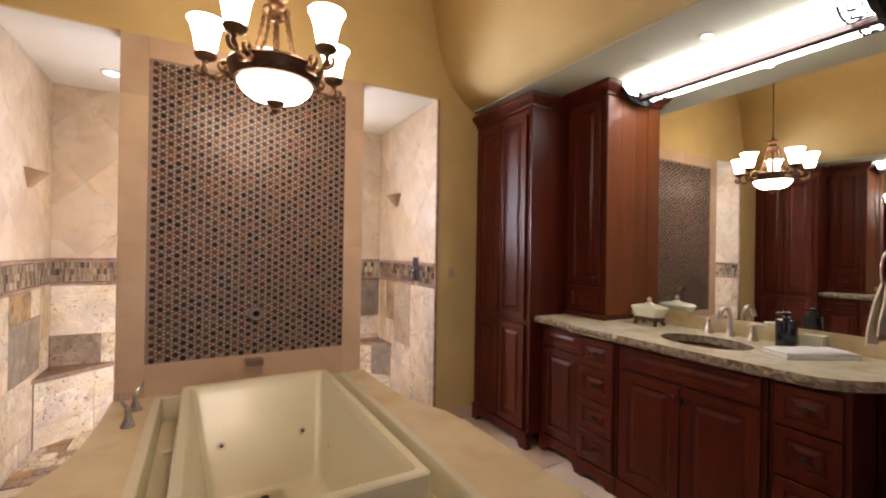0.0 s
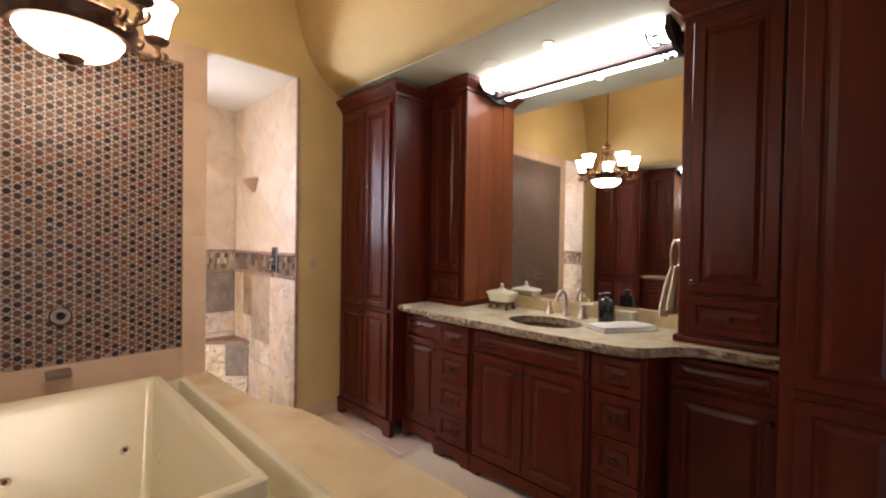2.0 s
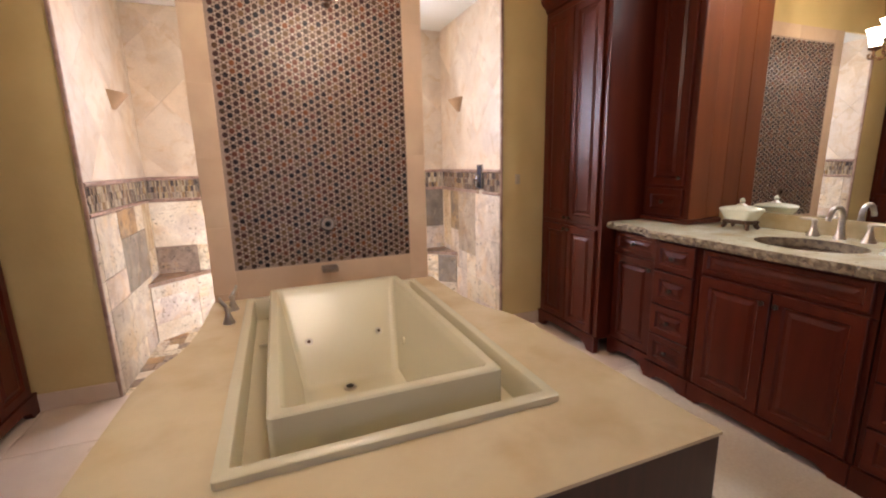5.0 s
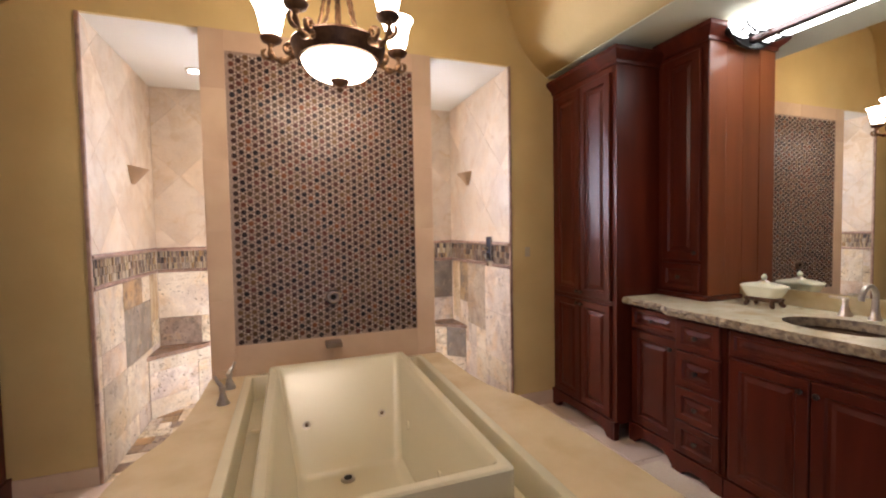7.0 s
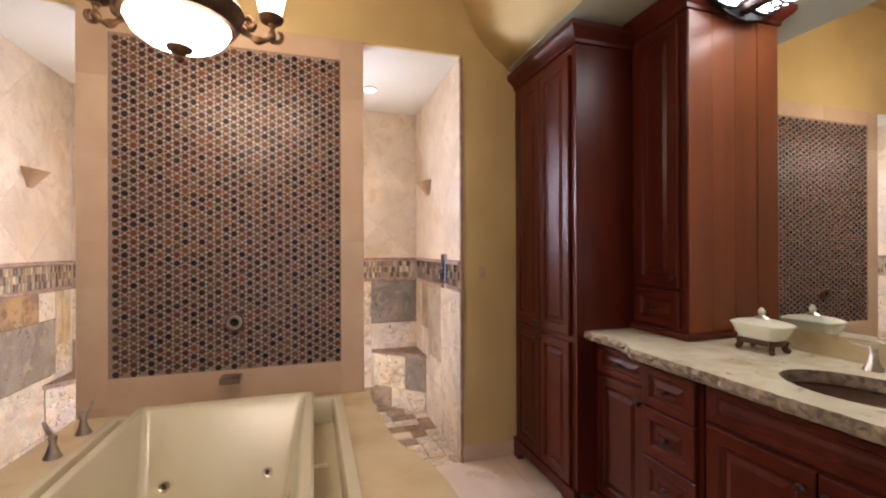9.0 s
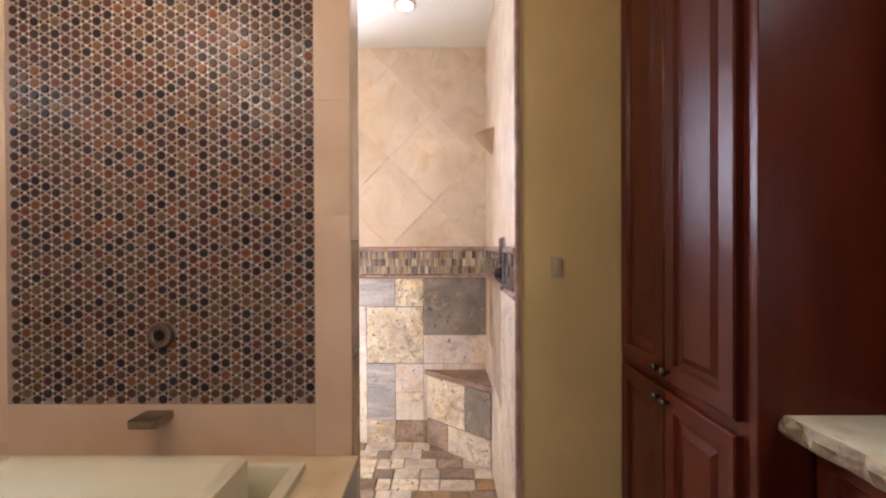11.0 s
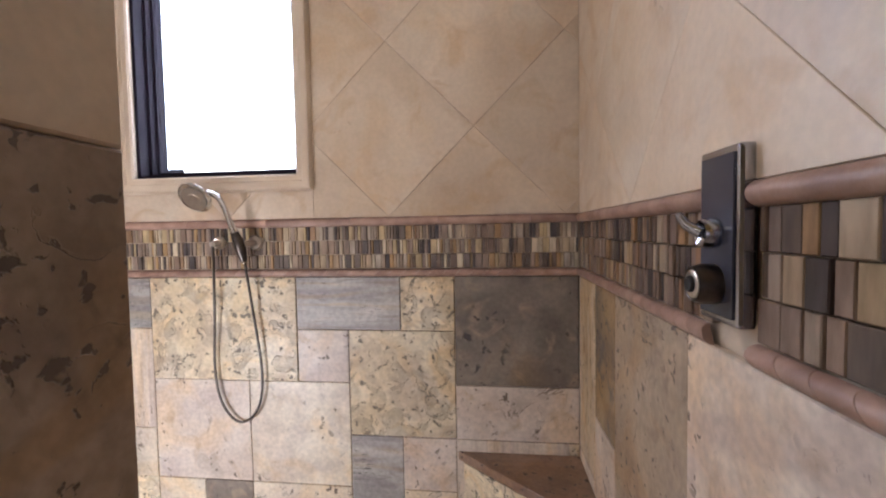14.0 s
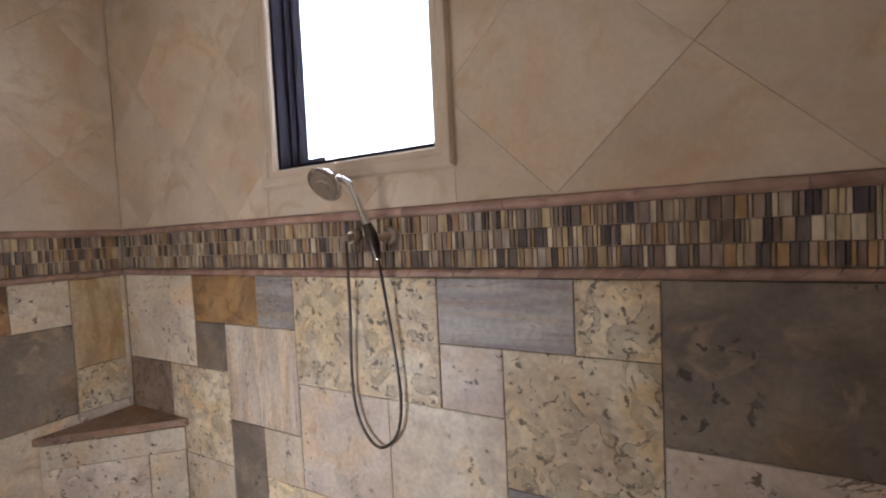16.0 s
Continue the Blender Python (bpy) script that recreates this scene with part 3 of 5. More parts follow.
for i in range(len(inner) - 1):
    bm.faces.new((lo[i], lo[i + 1], hi[i + 1], hi[i]))
bm.faces.new((lo[-1], lo[0], hi[0], hi[-1]))
part("wood_apron", bm, WOOD_DARK, deck, "dark stained wood side panels")

IX0, IX1, IY0, IY1 = 0.144, 0.934, 1.63, 3.06
tub = thing("bathtub", (0.55, 2.3, 0.0), "cream acrylic overflow bathtub with jets set in the deck", "bathtub")
bm = sheet()
R = tub_rect
loft(bm, [(R(TX0, TX1, TY0, TY1, 0.012), 0.500), (R(TX0, TX1, TY0, TY1, 0.012), 0.528), (R(TX0 + 0.006, TX1 - 0.006, TY0 + 0.006, TY1 - 0.006, 0.012), 0.532),
          (R(TX0 + 0.04, TX1 - 0.04, TY0 + 0.04, TY1 - 0.04, 0.012), 0.532), (R(TX0 + 0.045, TX1 - 0.045, TY0 + 0.045, TY1 - 0.045, 0.012), 0.525),
          (R(TX0 + 0.047, TX1 - 0.047, TY0 + 0.047, TY1 - 0.047, 0.012), 0.40), (R(IX0 + 0.01, IX1 - 0.01, IY0 + 0.01, IY1 - 0.01, 0.012), 0.40)], close_last=False)
part("overflow_trough", bm, TUB, tub, "outer rim with recessed channel", 40)
bm = sheet()
loft(bm, [(R(IX0, IX1, IY0, IY1, 0.02), 0.401), (R(IX0, IX1, IY0, IY1, 0.02), 0.590), (R(IX0 + 0.008, IX1 - 0.008, IY0 + 0.008, IY1 - 0.008, 0.02), 0.597),
          (R(IX0 + 0.038, IX1 - 0.038, IY0 + 0.038, IY1 - 0.038, 0.025), 0.597), (R(IX0 + 0.045, IX1 - 0.045, IY0 + 0.045, IY1 - 0.05, 0.03), 0.588),
          (R(IX0 + 0.055, IX1 - 0.055, IY0 + 0.06, IY1 - 0.09, 0.03), 0.55), (R(IX0 + 0.13, IX1 - 0.13, IY0 + 0.12, IY1 - 0.41, 0.04), 0.15),
          (R(IX0 + 0.16, IX1 - 0.16, IY0 + 0.16, IY1 - 0.44, 0.04), 0.13)], close_last=True)
part("basin", bm, TUB, tub, "deep cream inner bath", 35)
for x in (0.145 - 0.02, 0.955):
    part("channel_bridge", box(sheet(), x - 0.032, x + 0.006 if x < 0.5 else x + 0.03, 2.43, 2.452, 0.497, 0.512, 0.003), TUB, tub)


def disc(at, normal, r, h, n=16):
    bm = sheet()
    m = Vector((0, 0, 1)).rotation_difference(Vector(normal)).to_matrix().to_4x4()
    return lathe(bm, [(r, 0), (r, h * 0.6), (r * 0.85, h), (r * 0.5, h * 0.8)], at, n, m=m)


slope = Vector((0, -0.40, 0.32)).normalized()
for x in (0.33, 0.735):
    jet = part("jet", disc((x, 2.805, 0.328), slope, 0.024, 0.012), NICKEL, tub, "round nickel jet", 40)
    part("jet_nozzle", disc((x, 2.805 - 0.010, 0.328 + 0.008), slope, 0.010, 0.006), BRONZE, jet)
for y in (2.1, 2.6):
    part("jet", disc((IX1 - 0.098, y, 0.33), (-1, 0, 0.15), 0.022, 0.01), TUB, tub)
dr = part("drain", disc((0.512, 2.56, 0.13), (0, 0, 1), 0.035, 0.012), NICKEL, tub, "round metal drain", 40)
part("drain_hole", disc((0.512, 2.56, 0.142), (0, 0, 1), 0.02, 0.004), BLACK, dr)

spout = thing("tub_spout", (0.52, WALL_Y, 0.65), "flat dark brushed nickel waterfall spout on the limestone border", "tap")
part("spout_body", box(sheet(), 0.470, 0.570, 3.150, 3.249, 0.640, 0.672, 0.006), SPOUT_METAL, spout)
ovf = thing("mosaic_water_outlet", (0.53, WALL_Y, 0.95), "round nickel outlet set in the mosaic wall", "outlet")
to_room = Vector((0, 0, 1)).rotation_difference(Vector((0, -1, 0))).to_matrix().to_4x4()
part("flange", lathe(sheet(), [(0.047, 0), (0.047, 0.010), (0.042, 0.018), (0.030, 0.021), (0.021, 0.018), (0.019, 0.008)], (0.53, 3.243, 0.947), 24, m=to_room), SPOUT_METAL, ovf, "dark nickel collar", 40)
part("nozzle", disc((0.53, 3.236, 0.947), (0, -1, 0), 0.018, 0.008), BLACK, ovf, "", 40)


def tub_tap(x, y, lean):
    t = thing("tub_tap", (x, y, 0.505), "brushed nickel lever tap standing on the bath deck", "tap", "taps on the bath deck")
    part("base", lathe(sheet(), [(0.032, 0), (0.031, 0.006), (0.025, 0.018), (0.017, 0.04), (0.012, 0.06), (0.013, 0.07), (0.017, 0.076), (0.015, 0.088), (0.005, 0.094)], (x, y, 0.505), 18), NICKEL, t, "", 40)
    part("lever", tube(sheet(), curve_pts([(x - 0.006 * lean, y, 0.585), (x + 0.012 * lean, y + 0.004, 0.603), (x + 0.030 * lean, y + 0.008, 0.622), (x + 0.042 * lean, y + 0.01, 0.648)], 4),
                       [0.011] * 6 + [0.009] * 4 + [0.007] * 3, 8), NICKEL, t, "", 40)


tub_tap(-0.065, 2.82, -0.8)
tub_tap(-0.062, 3.05, 0.7)


# ---- vanities ----
def vanity(side):
    """The whole built-in run along one side wall; side 1 east, -1 west."""
    def X(x):
        return x if side > 0 else 2 * CENTRE - x

    def raised(bm, x, y0, y1, z0, z1):
        """Raised-and-fielded door or drawer leaf whose face is towards the room."""
        w = min(0.055, (y1 - y0) * 0.22, (z1 - z0) * 0.26)
        steps = ((0, 0.0), (0, 0.016), (0.004, 0.020), (w - 0.008, 0.020), (w, 0.010), (w + 0.012, 0.010), (w + 0.032, 0.017))
        rings = []
        for inset, out in steps:
            rings.append([bm.verts.new((X(x - out), y, z)) for y, z in ((y0 + inset, z0 + inset), (y1 - inset, z0 + inset), (y1 - inset, z1 - inset), (y0 + inset, z1 - inset))])
        for a, b in zip(rings, rings[1:]):
            for i in range(4):
                bm.faces.new((a[i], a[(i + 1) % 4], b[(i + 1) % 4], b[i]))
        bm.faces.new(rings[-1])
        bm.faces.new(rings[0][::-1])
        return bm

    def knob(parent, x, y, z):
        m = Vector((0, 0, 1)).rotation_difference(Vector((-side, 0, 0))).to_matrix().to_4x4()
        part("knob", lathe(sheet(), [(0.006, 0), (0.005, 0.010), (0.012, 0.016), (0.013, 0.022), (0.008, 0.028)], (X(x - 0.017), y, z), 12, m=m), HOSE, parent, "round dark nickel knob", 40)

    def leaf(parent, x, y0, y1, z0, z1, name="door", knob_at=None):
        d = part(name, raised(sheet(), x, y0 + 0.003, y1 - 0.003, z0 + 0.003, z1 - 0.003), WOOD, parent)
        if knob_at:
            knob(d, x, *knob_at)
        return d

    def crown(parent, x, y0, y1, ret0, ret1, z0, depth_back):
        """Crown moulding along the front, returned along the free ends."""
        steps = ((0.0, 0.0), (0.012, 0.004), (0.014, 0.022), (0.026, 0.034), (0.046, 0.052), (0.056, 0.066), (0.058, 0.088), (0.0, 0.090))
        bm = sheet()
        rings = []
        for out, up in steps:
            a, b = y0 - (out if ret0 else 0), y1 + (out if ret1 else 0)
            rings.append([bm.verts.new(p) for p in ((X(depth_back), a, z0 + up), (X(x - out), a, z0 + up), (X(x - out), b, z0 + up), (X(depth_back), b, z0 + up))])
        for p, q in zip(rings, rings[1:]):
            for i in range(3):
                bm.faces.new((p[i], p[i + 1], q[i + 1], q[i]))
        part("crown_moulding", bm, WOOD, parent, "", 30)

    grp = "built-in vanity cabinets"
    # tall linen cabinet at the shower end
    def tall(y0, y1, ret0, ret1):
        x = 2.197
        t = thing("linen_cabinet", (X(2.5), (y0 + y1) / 2, 0), "tall mahogany linen cabinet with raised panel doors", "cabinet", grp)
        part("body", box(sheet(), X(x), X(2.82), y0, y1, 0.10, 2.40, 0.003), WOOD, t)
        base = sheet()
        prof = [(y0, 0), (y0 + 0.07, 0), (y0 + 0.09, 0.035), (y0 + 0.15, 0.06), (y1 - 0.15, 0.06), (y1 - 0.09, 0.035), (y1 - 0.07, 0), (y1, 0), (y1, 0.118), (y0, 0.118)]
        prism(base, prof, "x", X(x - 0.022), X(x + 0.02))
        part("shaped_plinth", base, WOOD, t)
        mid = (y0 + y1) / 2
        for a, b, k in ((y0 + 0.04, mid, mid - 0.025), (mid, y1 - 0.04, mid + 0.025)):
            leaf(t, x, a, b, 0.125, 0.86, "lower_door", (k, 0.83))
            leaf(t, x, a, b, 0.885, 2.325, "upper_door", (k, 0.915))
        crown(t, x, y0, y1, ret0, ret1, 2.365, 2.82)
        return t

    tall(2.575, 3.245, True, False)
    tall(-0.19, 0.478, False, True)

    # tower cabinets standing on the worktop
    def tower(y0, y1, ret0, ret1):
        x = 2.535
        t = thing("countertop_cabinet", (X(2.68), (y0 + y1) / 2, 0.92), "mahogany tower cabinet standing on the granite worktop", "cabinet", grp)
        part("body", box(sheet(), X(x), X(2.822), y0, y1, 0.945, 2.42, 0.003), WOOD, t)
        for e, free in ((y0, ret0), (y1, ret1)):
            if free:
                part("side_panel", box(sheet(), X(x + 0.004), X(2.672), e - 0.006, e + 0.006, 0.952, 2.404, 0.002), LIT_VENEER, t, "browner veneered side panel with the vanity light in its colour")
                part("side_panel", box(sheet(), X(2.676), X(2.811), e - 0.004, e + 0.004, 0.952, 2.404, 0.002), LIT_VENEER, t, "browner veneered side panel with the vanity light in its colour")
        part("foot_moulding", box(sheet(), X(x - 0.025), X(2.822), y0 - (0.02 if ret0 else 0), y1 + (0.02 if ret1 else 0), 0.921, 0.950, 0.008), WOOD, t)
        leaf(t, x, y0 + 0.035, y1 - 0.035, 0.965, 1.135, "drawer", ((y0 + y1) / 2, 1.05))
        leaf(t, x, y0 + 0.035, y1 - 0.035, 1.15, 2.38, "door", (y0 + 0.06 if ret0 else y1 - 0.06, 1.20))
        crown(t, x, y0, y1, ret0, ret1, 2.405, 2.822)

    tower(2.23, 2.571, True, False)
    tower(0.482, 0.885, False, True)

    # base units: (name, y0, y1, front)
    def base_unit(name, y0, y1, x, label, kind):
        t = thing(name, (X(2.5), (y0 + y1) / 2, 0), label, "cabinet", grp)
        part("body", box(sheet(), X(x), X(2.82), y0, y1, 0.10, 0.715 if kind == "sink" else 0.872, 0.003), WOOD, t)
        if kind == "sink":
            part("front_rail", box(sheet(), X(x), X(x + 0.022), y0, y1, 0.718, 0.872, 0.002), WOOD, t)
            for a in (y0, y1 - 0.018):
                part("side_panel", box(sheet(), X(x + 0.024), X(2.82), a, a + 0.018, 0.718, 0.872, 0.002), WOOD, t)
        base = sheet()
        n = 0.05
        prof = [(y0, 0), (y0 + n, 0), (y0 + n + 0.02, 0.03), (y0 + n + 0.06, 0.05), (y1 - n - 0.06, 0.05), (y1 - n - 0.02, 0.03), (y1 - n, 0), (y1, 0), (y1, 0.118), (y0, 0.118)]
        prism(base, prof, "x", X(x - 0.02), X(x + 0.02))
        part("shaped_plinth", base, WOOD, t)
        g = 0.018
        if kind == "drawers":
            zs = (0.125, 0.305, 0.49, 0.69, 0.862)
            for a, b in zip(zs, zs[1:]):
                leaf(t, x, y0 + g, y1 - g, a, b, "drawer", ((y0 + y1) / 2, (a + b) / 2))
        elif kind == "door":
            leaf(t, x, y0 + g, y1 - g, 0.73, 0.862, "drawer", ((y0 + y1) / 2, 0.795))
            leaf(t, x, y0 + g, y1 - g, 0.125, 0.72, "door", (y0 + g + 0.03, 0.66))
        else:
            mid = (y0 + y1) / 2
            leaf(t, x, y0 + g, y1 - g, 0.735, 0.862, "false_drawer")
            leaf(t, x, y0 + g, mid, 0.125, 0.725, "door", (mid - 0.03, 0.67))
            leaf(t, x, mid, y1 - g, 0.125, 0.725, "door", (mid + 0.03, 0.67))

    base_unit("vanity_cabinet", 2.205, 2.570, 2.31, "narrow mahogany vanity unit with drawer over door", "door")
    base_unit("vanity_drawer_unit", 1.905, 2.20, 2.255, "mahogany stack of four vanity drawers", "drawers")
    base_unit("sink_cabinet", 1.185, 1.90, 2.255, "mahogany sink cabinet with double raised panel doors", "sink")
    base_unit("vanity_drawer_unit", 0.925, 1.18, 2.255, "mahogany stack of four vanity drawers", "drawers")
    base_unit("vanity_cabinet", 0.482, 0.920, 2.49, "mahogany vanity unit with drawer over door", "door")

    # worktop with a rough chiselled edge and an oval opening
    rng = random.Random(4)
    front = [(2.25, 2.573), (2.25, 2.33), (2.235, 2.27), (2.19, 2.20), (2.185, 1.9), (2.185, 1.5), (2.19, 1.15), (2.20, 1.0), (2.235, 0.945), (2.30, 0.90), (2.37, 0.855), (2.42, 0.80), (2.445, 0.73), (2.455, 0.482)]
    fine = []
    for (xa, ya), (xb, yb) in zip(front, front[1:]):
        k = max(2, int(abs(ya - yb) / 0.02))
        fine += [(xa + (xb - xa) * i / k, ya + (yb - ya) * i / k) for i in range(k)]
    fine.append(front[-1])
    cy, cx, ra, rb = 1.56, 2.475, 0.215, 0.165
    hole = [(cx + rb * math.cos(2 * math.pi * i / 28), cy + ra * math.sin(2 * math.pi * i / 28)) for i in range(28)]
    outline = fine + [(2.822, 0.482), (2.822, 2.573)]
    bm = sheet()
    ring_o = [bm.verts.new((X(x + (rng.uniform(-0.004, 0.004) if i < len(fine) else 0)), y, 0.92)) for i, (x, y) in enumerate(outline)]
    ring_h = [bm.verts.new((X(x), y, 0.92)) for x, y in hole]
    for ring in (ring_o, ring_h):
        for i in range(len(ring)):
            bm.edges.new((ring[i], ring[(i + 1) % len(ring)]))
    bmesh.ops.triangle_fill(bm, use_beauty=True, use_dissolve=False, edges=bm.edges[:])
    for ring, depth, n_rough in ((ring_o, 3, len(fine)), (ring_h, 1, 0)):
        prev = ring
        for d in range(depth):
            nxt = []
            for i, v in enumerate(ring):
                jit = rng.uniform(-0.016, 0.004) if (i < n_rough and d < 2) else 0
                nxt.append(bm.verts.new((v.co.x + side * jit, v.co.y, 0.92 - 0.042 * (d + 1) / depth)))
            for i in range(len(ring)):
                j = (i + 1) % len(ring)
                bm.faces.new((prev[i], prev[j], nxt[j], nxt[i]))
            prev = nxt
    top = thing("vanity_worktop", (X(2.5), 1.5, 0.878), "granite worktop with chiselled edge over the vanity", "worktop")
    stone = part("slab", bm, GRANITE, top)
    stone.data.materials.append(GRANITE_EDGE)
    for f in stone.data.polygons:
        f.material_index = 1 if abs(f.normal.z) < 0.98 else 0
    part("backsplash", box(sheet(), X(2.802), X(2.822), 0.887, 2.228, 0.921, 1.005, 0.002), SPLASH, top, "golden granite upstand")
    bowl = thing("sink_basin", (X(cx), cy, 0.79), "dark oval undermount metal sink in the worktop", "sink")
    bm = sheet()
    prof = [(1.06, 0.0), (0.97, -0.008), (0.93, -0.05), (0.75, -0.11), (0.35, -0.135), (0.1, -0.137)]
    rings = [[bm.verts.new((X(cx + rb * s * math.cos(2 * math.pi * i / 28)), cy + ra * s * math.sin(2 * math.pi * i / 28), 0.876 + h)) for i in range(28)] for s, h in prof]
    for a, b in zip(rings, rings[1:]):
        for i in range(28):
            bm.faces.new((a[i], a[(i + 1) % 28], b[(i + 1) % 28], b[i]))
    bm.faces.new(rings[-1])
    part("bowl", bm, BASIN, bowl, "", 50)
    part("drain", disc((X(cx), cy, 0.741), (0, 0, 1), 0.022, 0.006), NICKEL, bowl)

    # mirror with wooden light rail above
    mir = thing("mirror", (X(2.82), 1.44, 1.0), "large wall mirror above the vanity worktop", "mirror", kind="structure")
    part("mirror_glass", box(sheet(), X(2.812), X(2.826), 0.886, 2.229, 1.006, 2.498), MIRROR, mir)
    fx = thing("vanity_light", (X(2.72), 1.44, 2.498), "long lit diffuser light with black scrollwork ends under the soffit", "lamp")
    def cover(a, drop=0.0):
        """A point of the bowed cover's section, a from 0 at the soffit to 1 at the rail."""
        q = math.pi * a
        return X(2.700 - (0.085 + drop) * math.cos(q)), 2.478 - 0.018 * a - (0.053 + drop) * math.sin(q) ** 0.8 + (0.02 if a == 0 else 0)

    def length(y0, y1, drop=0.0, n=14):
        return prism(sheet(), [cover(i / n, drop) for i in range(n + 1)] + [(X(2.785), 2.4965)], "y", y0, y1)
    part("diffuser", length(1.0, 2.175), TUBE_GLASS, fx, "glowing white acrylic diffuser", 40)
    part("rail", box(sheet(), X(2.787), X(2.811), 0.90, 2.215, 2.402, 2.444, 0.004), WOOD_DARK, fx, "slim wooden rail against the mirror")
    for y0, y1 in ((0.975, 0.999), (2.176, 2.20)):
        part("end_cap", length(y0, y1, 0.010), BLACK, fx, "black metal end cap")
        part("end_bracket", prism(sheet(), [(X(2.62), 2.47), (X(2.66), 2.415), (X(2.72), 2.385), (X(2.80), 2.372), (X(2.81), 2.372), (X(2.81), 2.47)], "y", y0 + 0.002, y1 - 0.002), BLACK, fx, "dark curved end bracket")
    for yb, s in ((1.0, 1), (2.175, -1)):
        for off in (0.002, 0.098):
            y = yb + s * off
            part("scroll_band", tube(sheet(), [(cover(k / 12, 0.002)[0], y, cover(k / 12, 0.002)[1]) for k in range(1, 13)], 0.0065, 6), BLACK, fx, "black metal band")
        for k in range(3):
            c0 = 0.22 + 0.24 * k
            pts = []
            for j in range(17):
                q = 2.6 * math.pi * j / 16
                r = 1.0 - 0.55 * j / 16
                cx_, cz_ = cover(c0 + 0.10 * r * math.sin(q), 0.002)
                pts.append((cx_, yb + s * (0.05 + 0.040 * r * math.cos(q)), cz_))
            part("scroll", tube(sheet(), pts, 0.0050, 5), BLACK, fx, "black iron scroll")
    speaker = thing("ceiling_speaker", (X(2.467), 1.97, SOFFIT), "round pale grille flush in the soffit", "speaker", "soffit speakers")
    part("grille", lathe(sheet(), [(0.062, -0.003), (0.062, -0.007), (0.054, -0.008), (0.052, -0.006), (0.02, -0.0065)], (X(2.467), 1.97, SOFFIT), 24), COOL_LIT_PAINT, speaker)
    dl = thing("soffit_downlight", (X(2.472), 1.572, SOFFIT - 0.003), "small round recessed downlight in the soffit", "lamp", "soffit downlights")
    part("trim_ring", lathe(sheet(), [(0.035, 0), (0.035, -0.004), (0.026, -0.006)], (X(2.472), 1.572, SOFFIT - 0.003), 18), PLASTIC, dl)
    part("lens", lathe(sheet(), [(0.02, -0.0062), (0.02, -0.008), (0.01, -0.009)], (X(2.472), 1.572, SOFFIT - 0.003), 14), DOWN, dl)


for side in (1, -1):
    vanity(side)


# faucet on the east worktop
def faucet(x, y, z):
    t = thing("basin_faucet", (x, y, z), "brushed nickel widespread basin tap with gooseneck spout", "tap")
    part("spout_base", lathe(sheet(), [(0.026, 0), (0.026, 0.006), (0.018, 0.016), (0.014, 0.05), (0.0135, 0.09)], (x, y, z), 16), NICKEL, t, "", 40)
    pts = curve_pts([(x, y, z + 0.085), (x, y, z + 0.12), (x - 0.03, y, z + 0.152), (x - 0.075, y, z + 0.150), (x - 0.105, y, z + 0.115), (x - 0.11, y, z + 0.095)], 5)
    part("spout", tube(sheet(), pts, 0.0115, 10), NICKEL, t, "", 60)
    for s in (1, -1):
        h = part("handle_base", lathe(sheet(), [(0.029, 0), (0.028, 0.006), (0.018, 0.024), (0.011, 0.055), (0.010, 0.068), (0.014, 0.075), (0.012, 0.084)], (x, y + s * 0.11, z), 16), NICKEL, t, "", 40)
        part("lever", tube(sheet(), [(x, y + s * 0.10, z + 0.079), (x, y + s * 0.13, z + 0.083), (x, y + s * 0.175, z + 0.084)], [0.008, 0.0075, 0.006], 8), NICKEL, h, "", 60)


faucet(2.735, 1.57, 0.92)


def covered_bowl(x, y):
    t = thing("covered_bowl", (x, y, 0.92), "cream porcelain oblong lidded dish on a bronze footed stand", "bowl")
    def rings(rows):
        return [(tub_rect(x - a, x + a, y - b, y + b, min(a, b) * 0.55, 5), z) for a, b, z in rows]
    for sx in (1, -1):
        for sy in (1, -1):
            px, py = x + sx * 0.036, y + sy * 0.062
            part("foot", tube(sheet(), curve_pts([(px + sx * 0.012, py + sy * 0.012, 0.926), (px + sx * 0.004, py + sy * 0.004, 0.934), (px, py, 0.950), (px + sx * 0.004, py + sy * 0.006, 0.968)], 5), [0.010] * 4 + [0.012] * 12, 6), BRONZE, t)
    part("stand", loft(sheet(), rings([(0.040, 0.066, 0.948), (0.044, 0.071, 0.952), (0.047, 0.076, 0.968), (0.045, 0.073, 0.972)]), close_first=True), BRONZE, t, "embossed bronze stand", 40)
    part("dish", loft(sheet(), rings([(0.044, 0.072, 0.972), (0.050, 0.084, 0.990), (0.058, 0.096, 1.014), (0.060, 0.100, 1.022), (0.057, 0.096, 1.023)]), close_first=True), PORCELAIN, t, "", 40)
    lid = part("lid", loft(sheet(), rings([(0.062, 0.104, 1.0235), (0.064, 0.106, 1.029), (0.060, 0.101, 1.035), (0.046, 0.078, 1.043), (0.028, 0.046, 1.049), (0.012, 0.020, 1.051)]), close_first=True), PORCELAIN, t, "", 40)
    part("finial_base", lathe(sheet(), [(0.026, 1.050), (0.022, 1.056), (0.010, 1.062), (0.008, 1.066)], (x, y, 0), 14, (0.7, 1.2)), NICKEL, lid, "silver leaf mount", 40)
    part("finial", lathe(sheet(), [(0.009, 1.064), (0.014, 1.072), (0.014, 1.080), (0.009, 1.088), (0.004, 1.094)], (x, y, 0), 12), PORCELAIN, lid, "", 40)


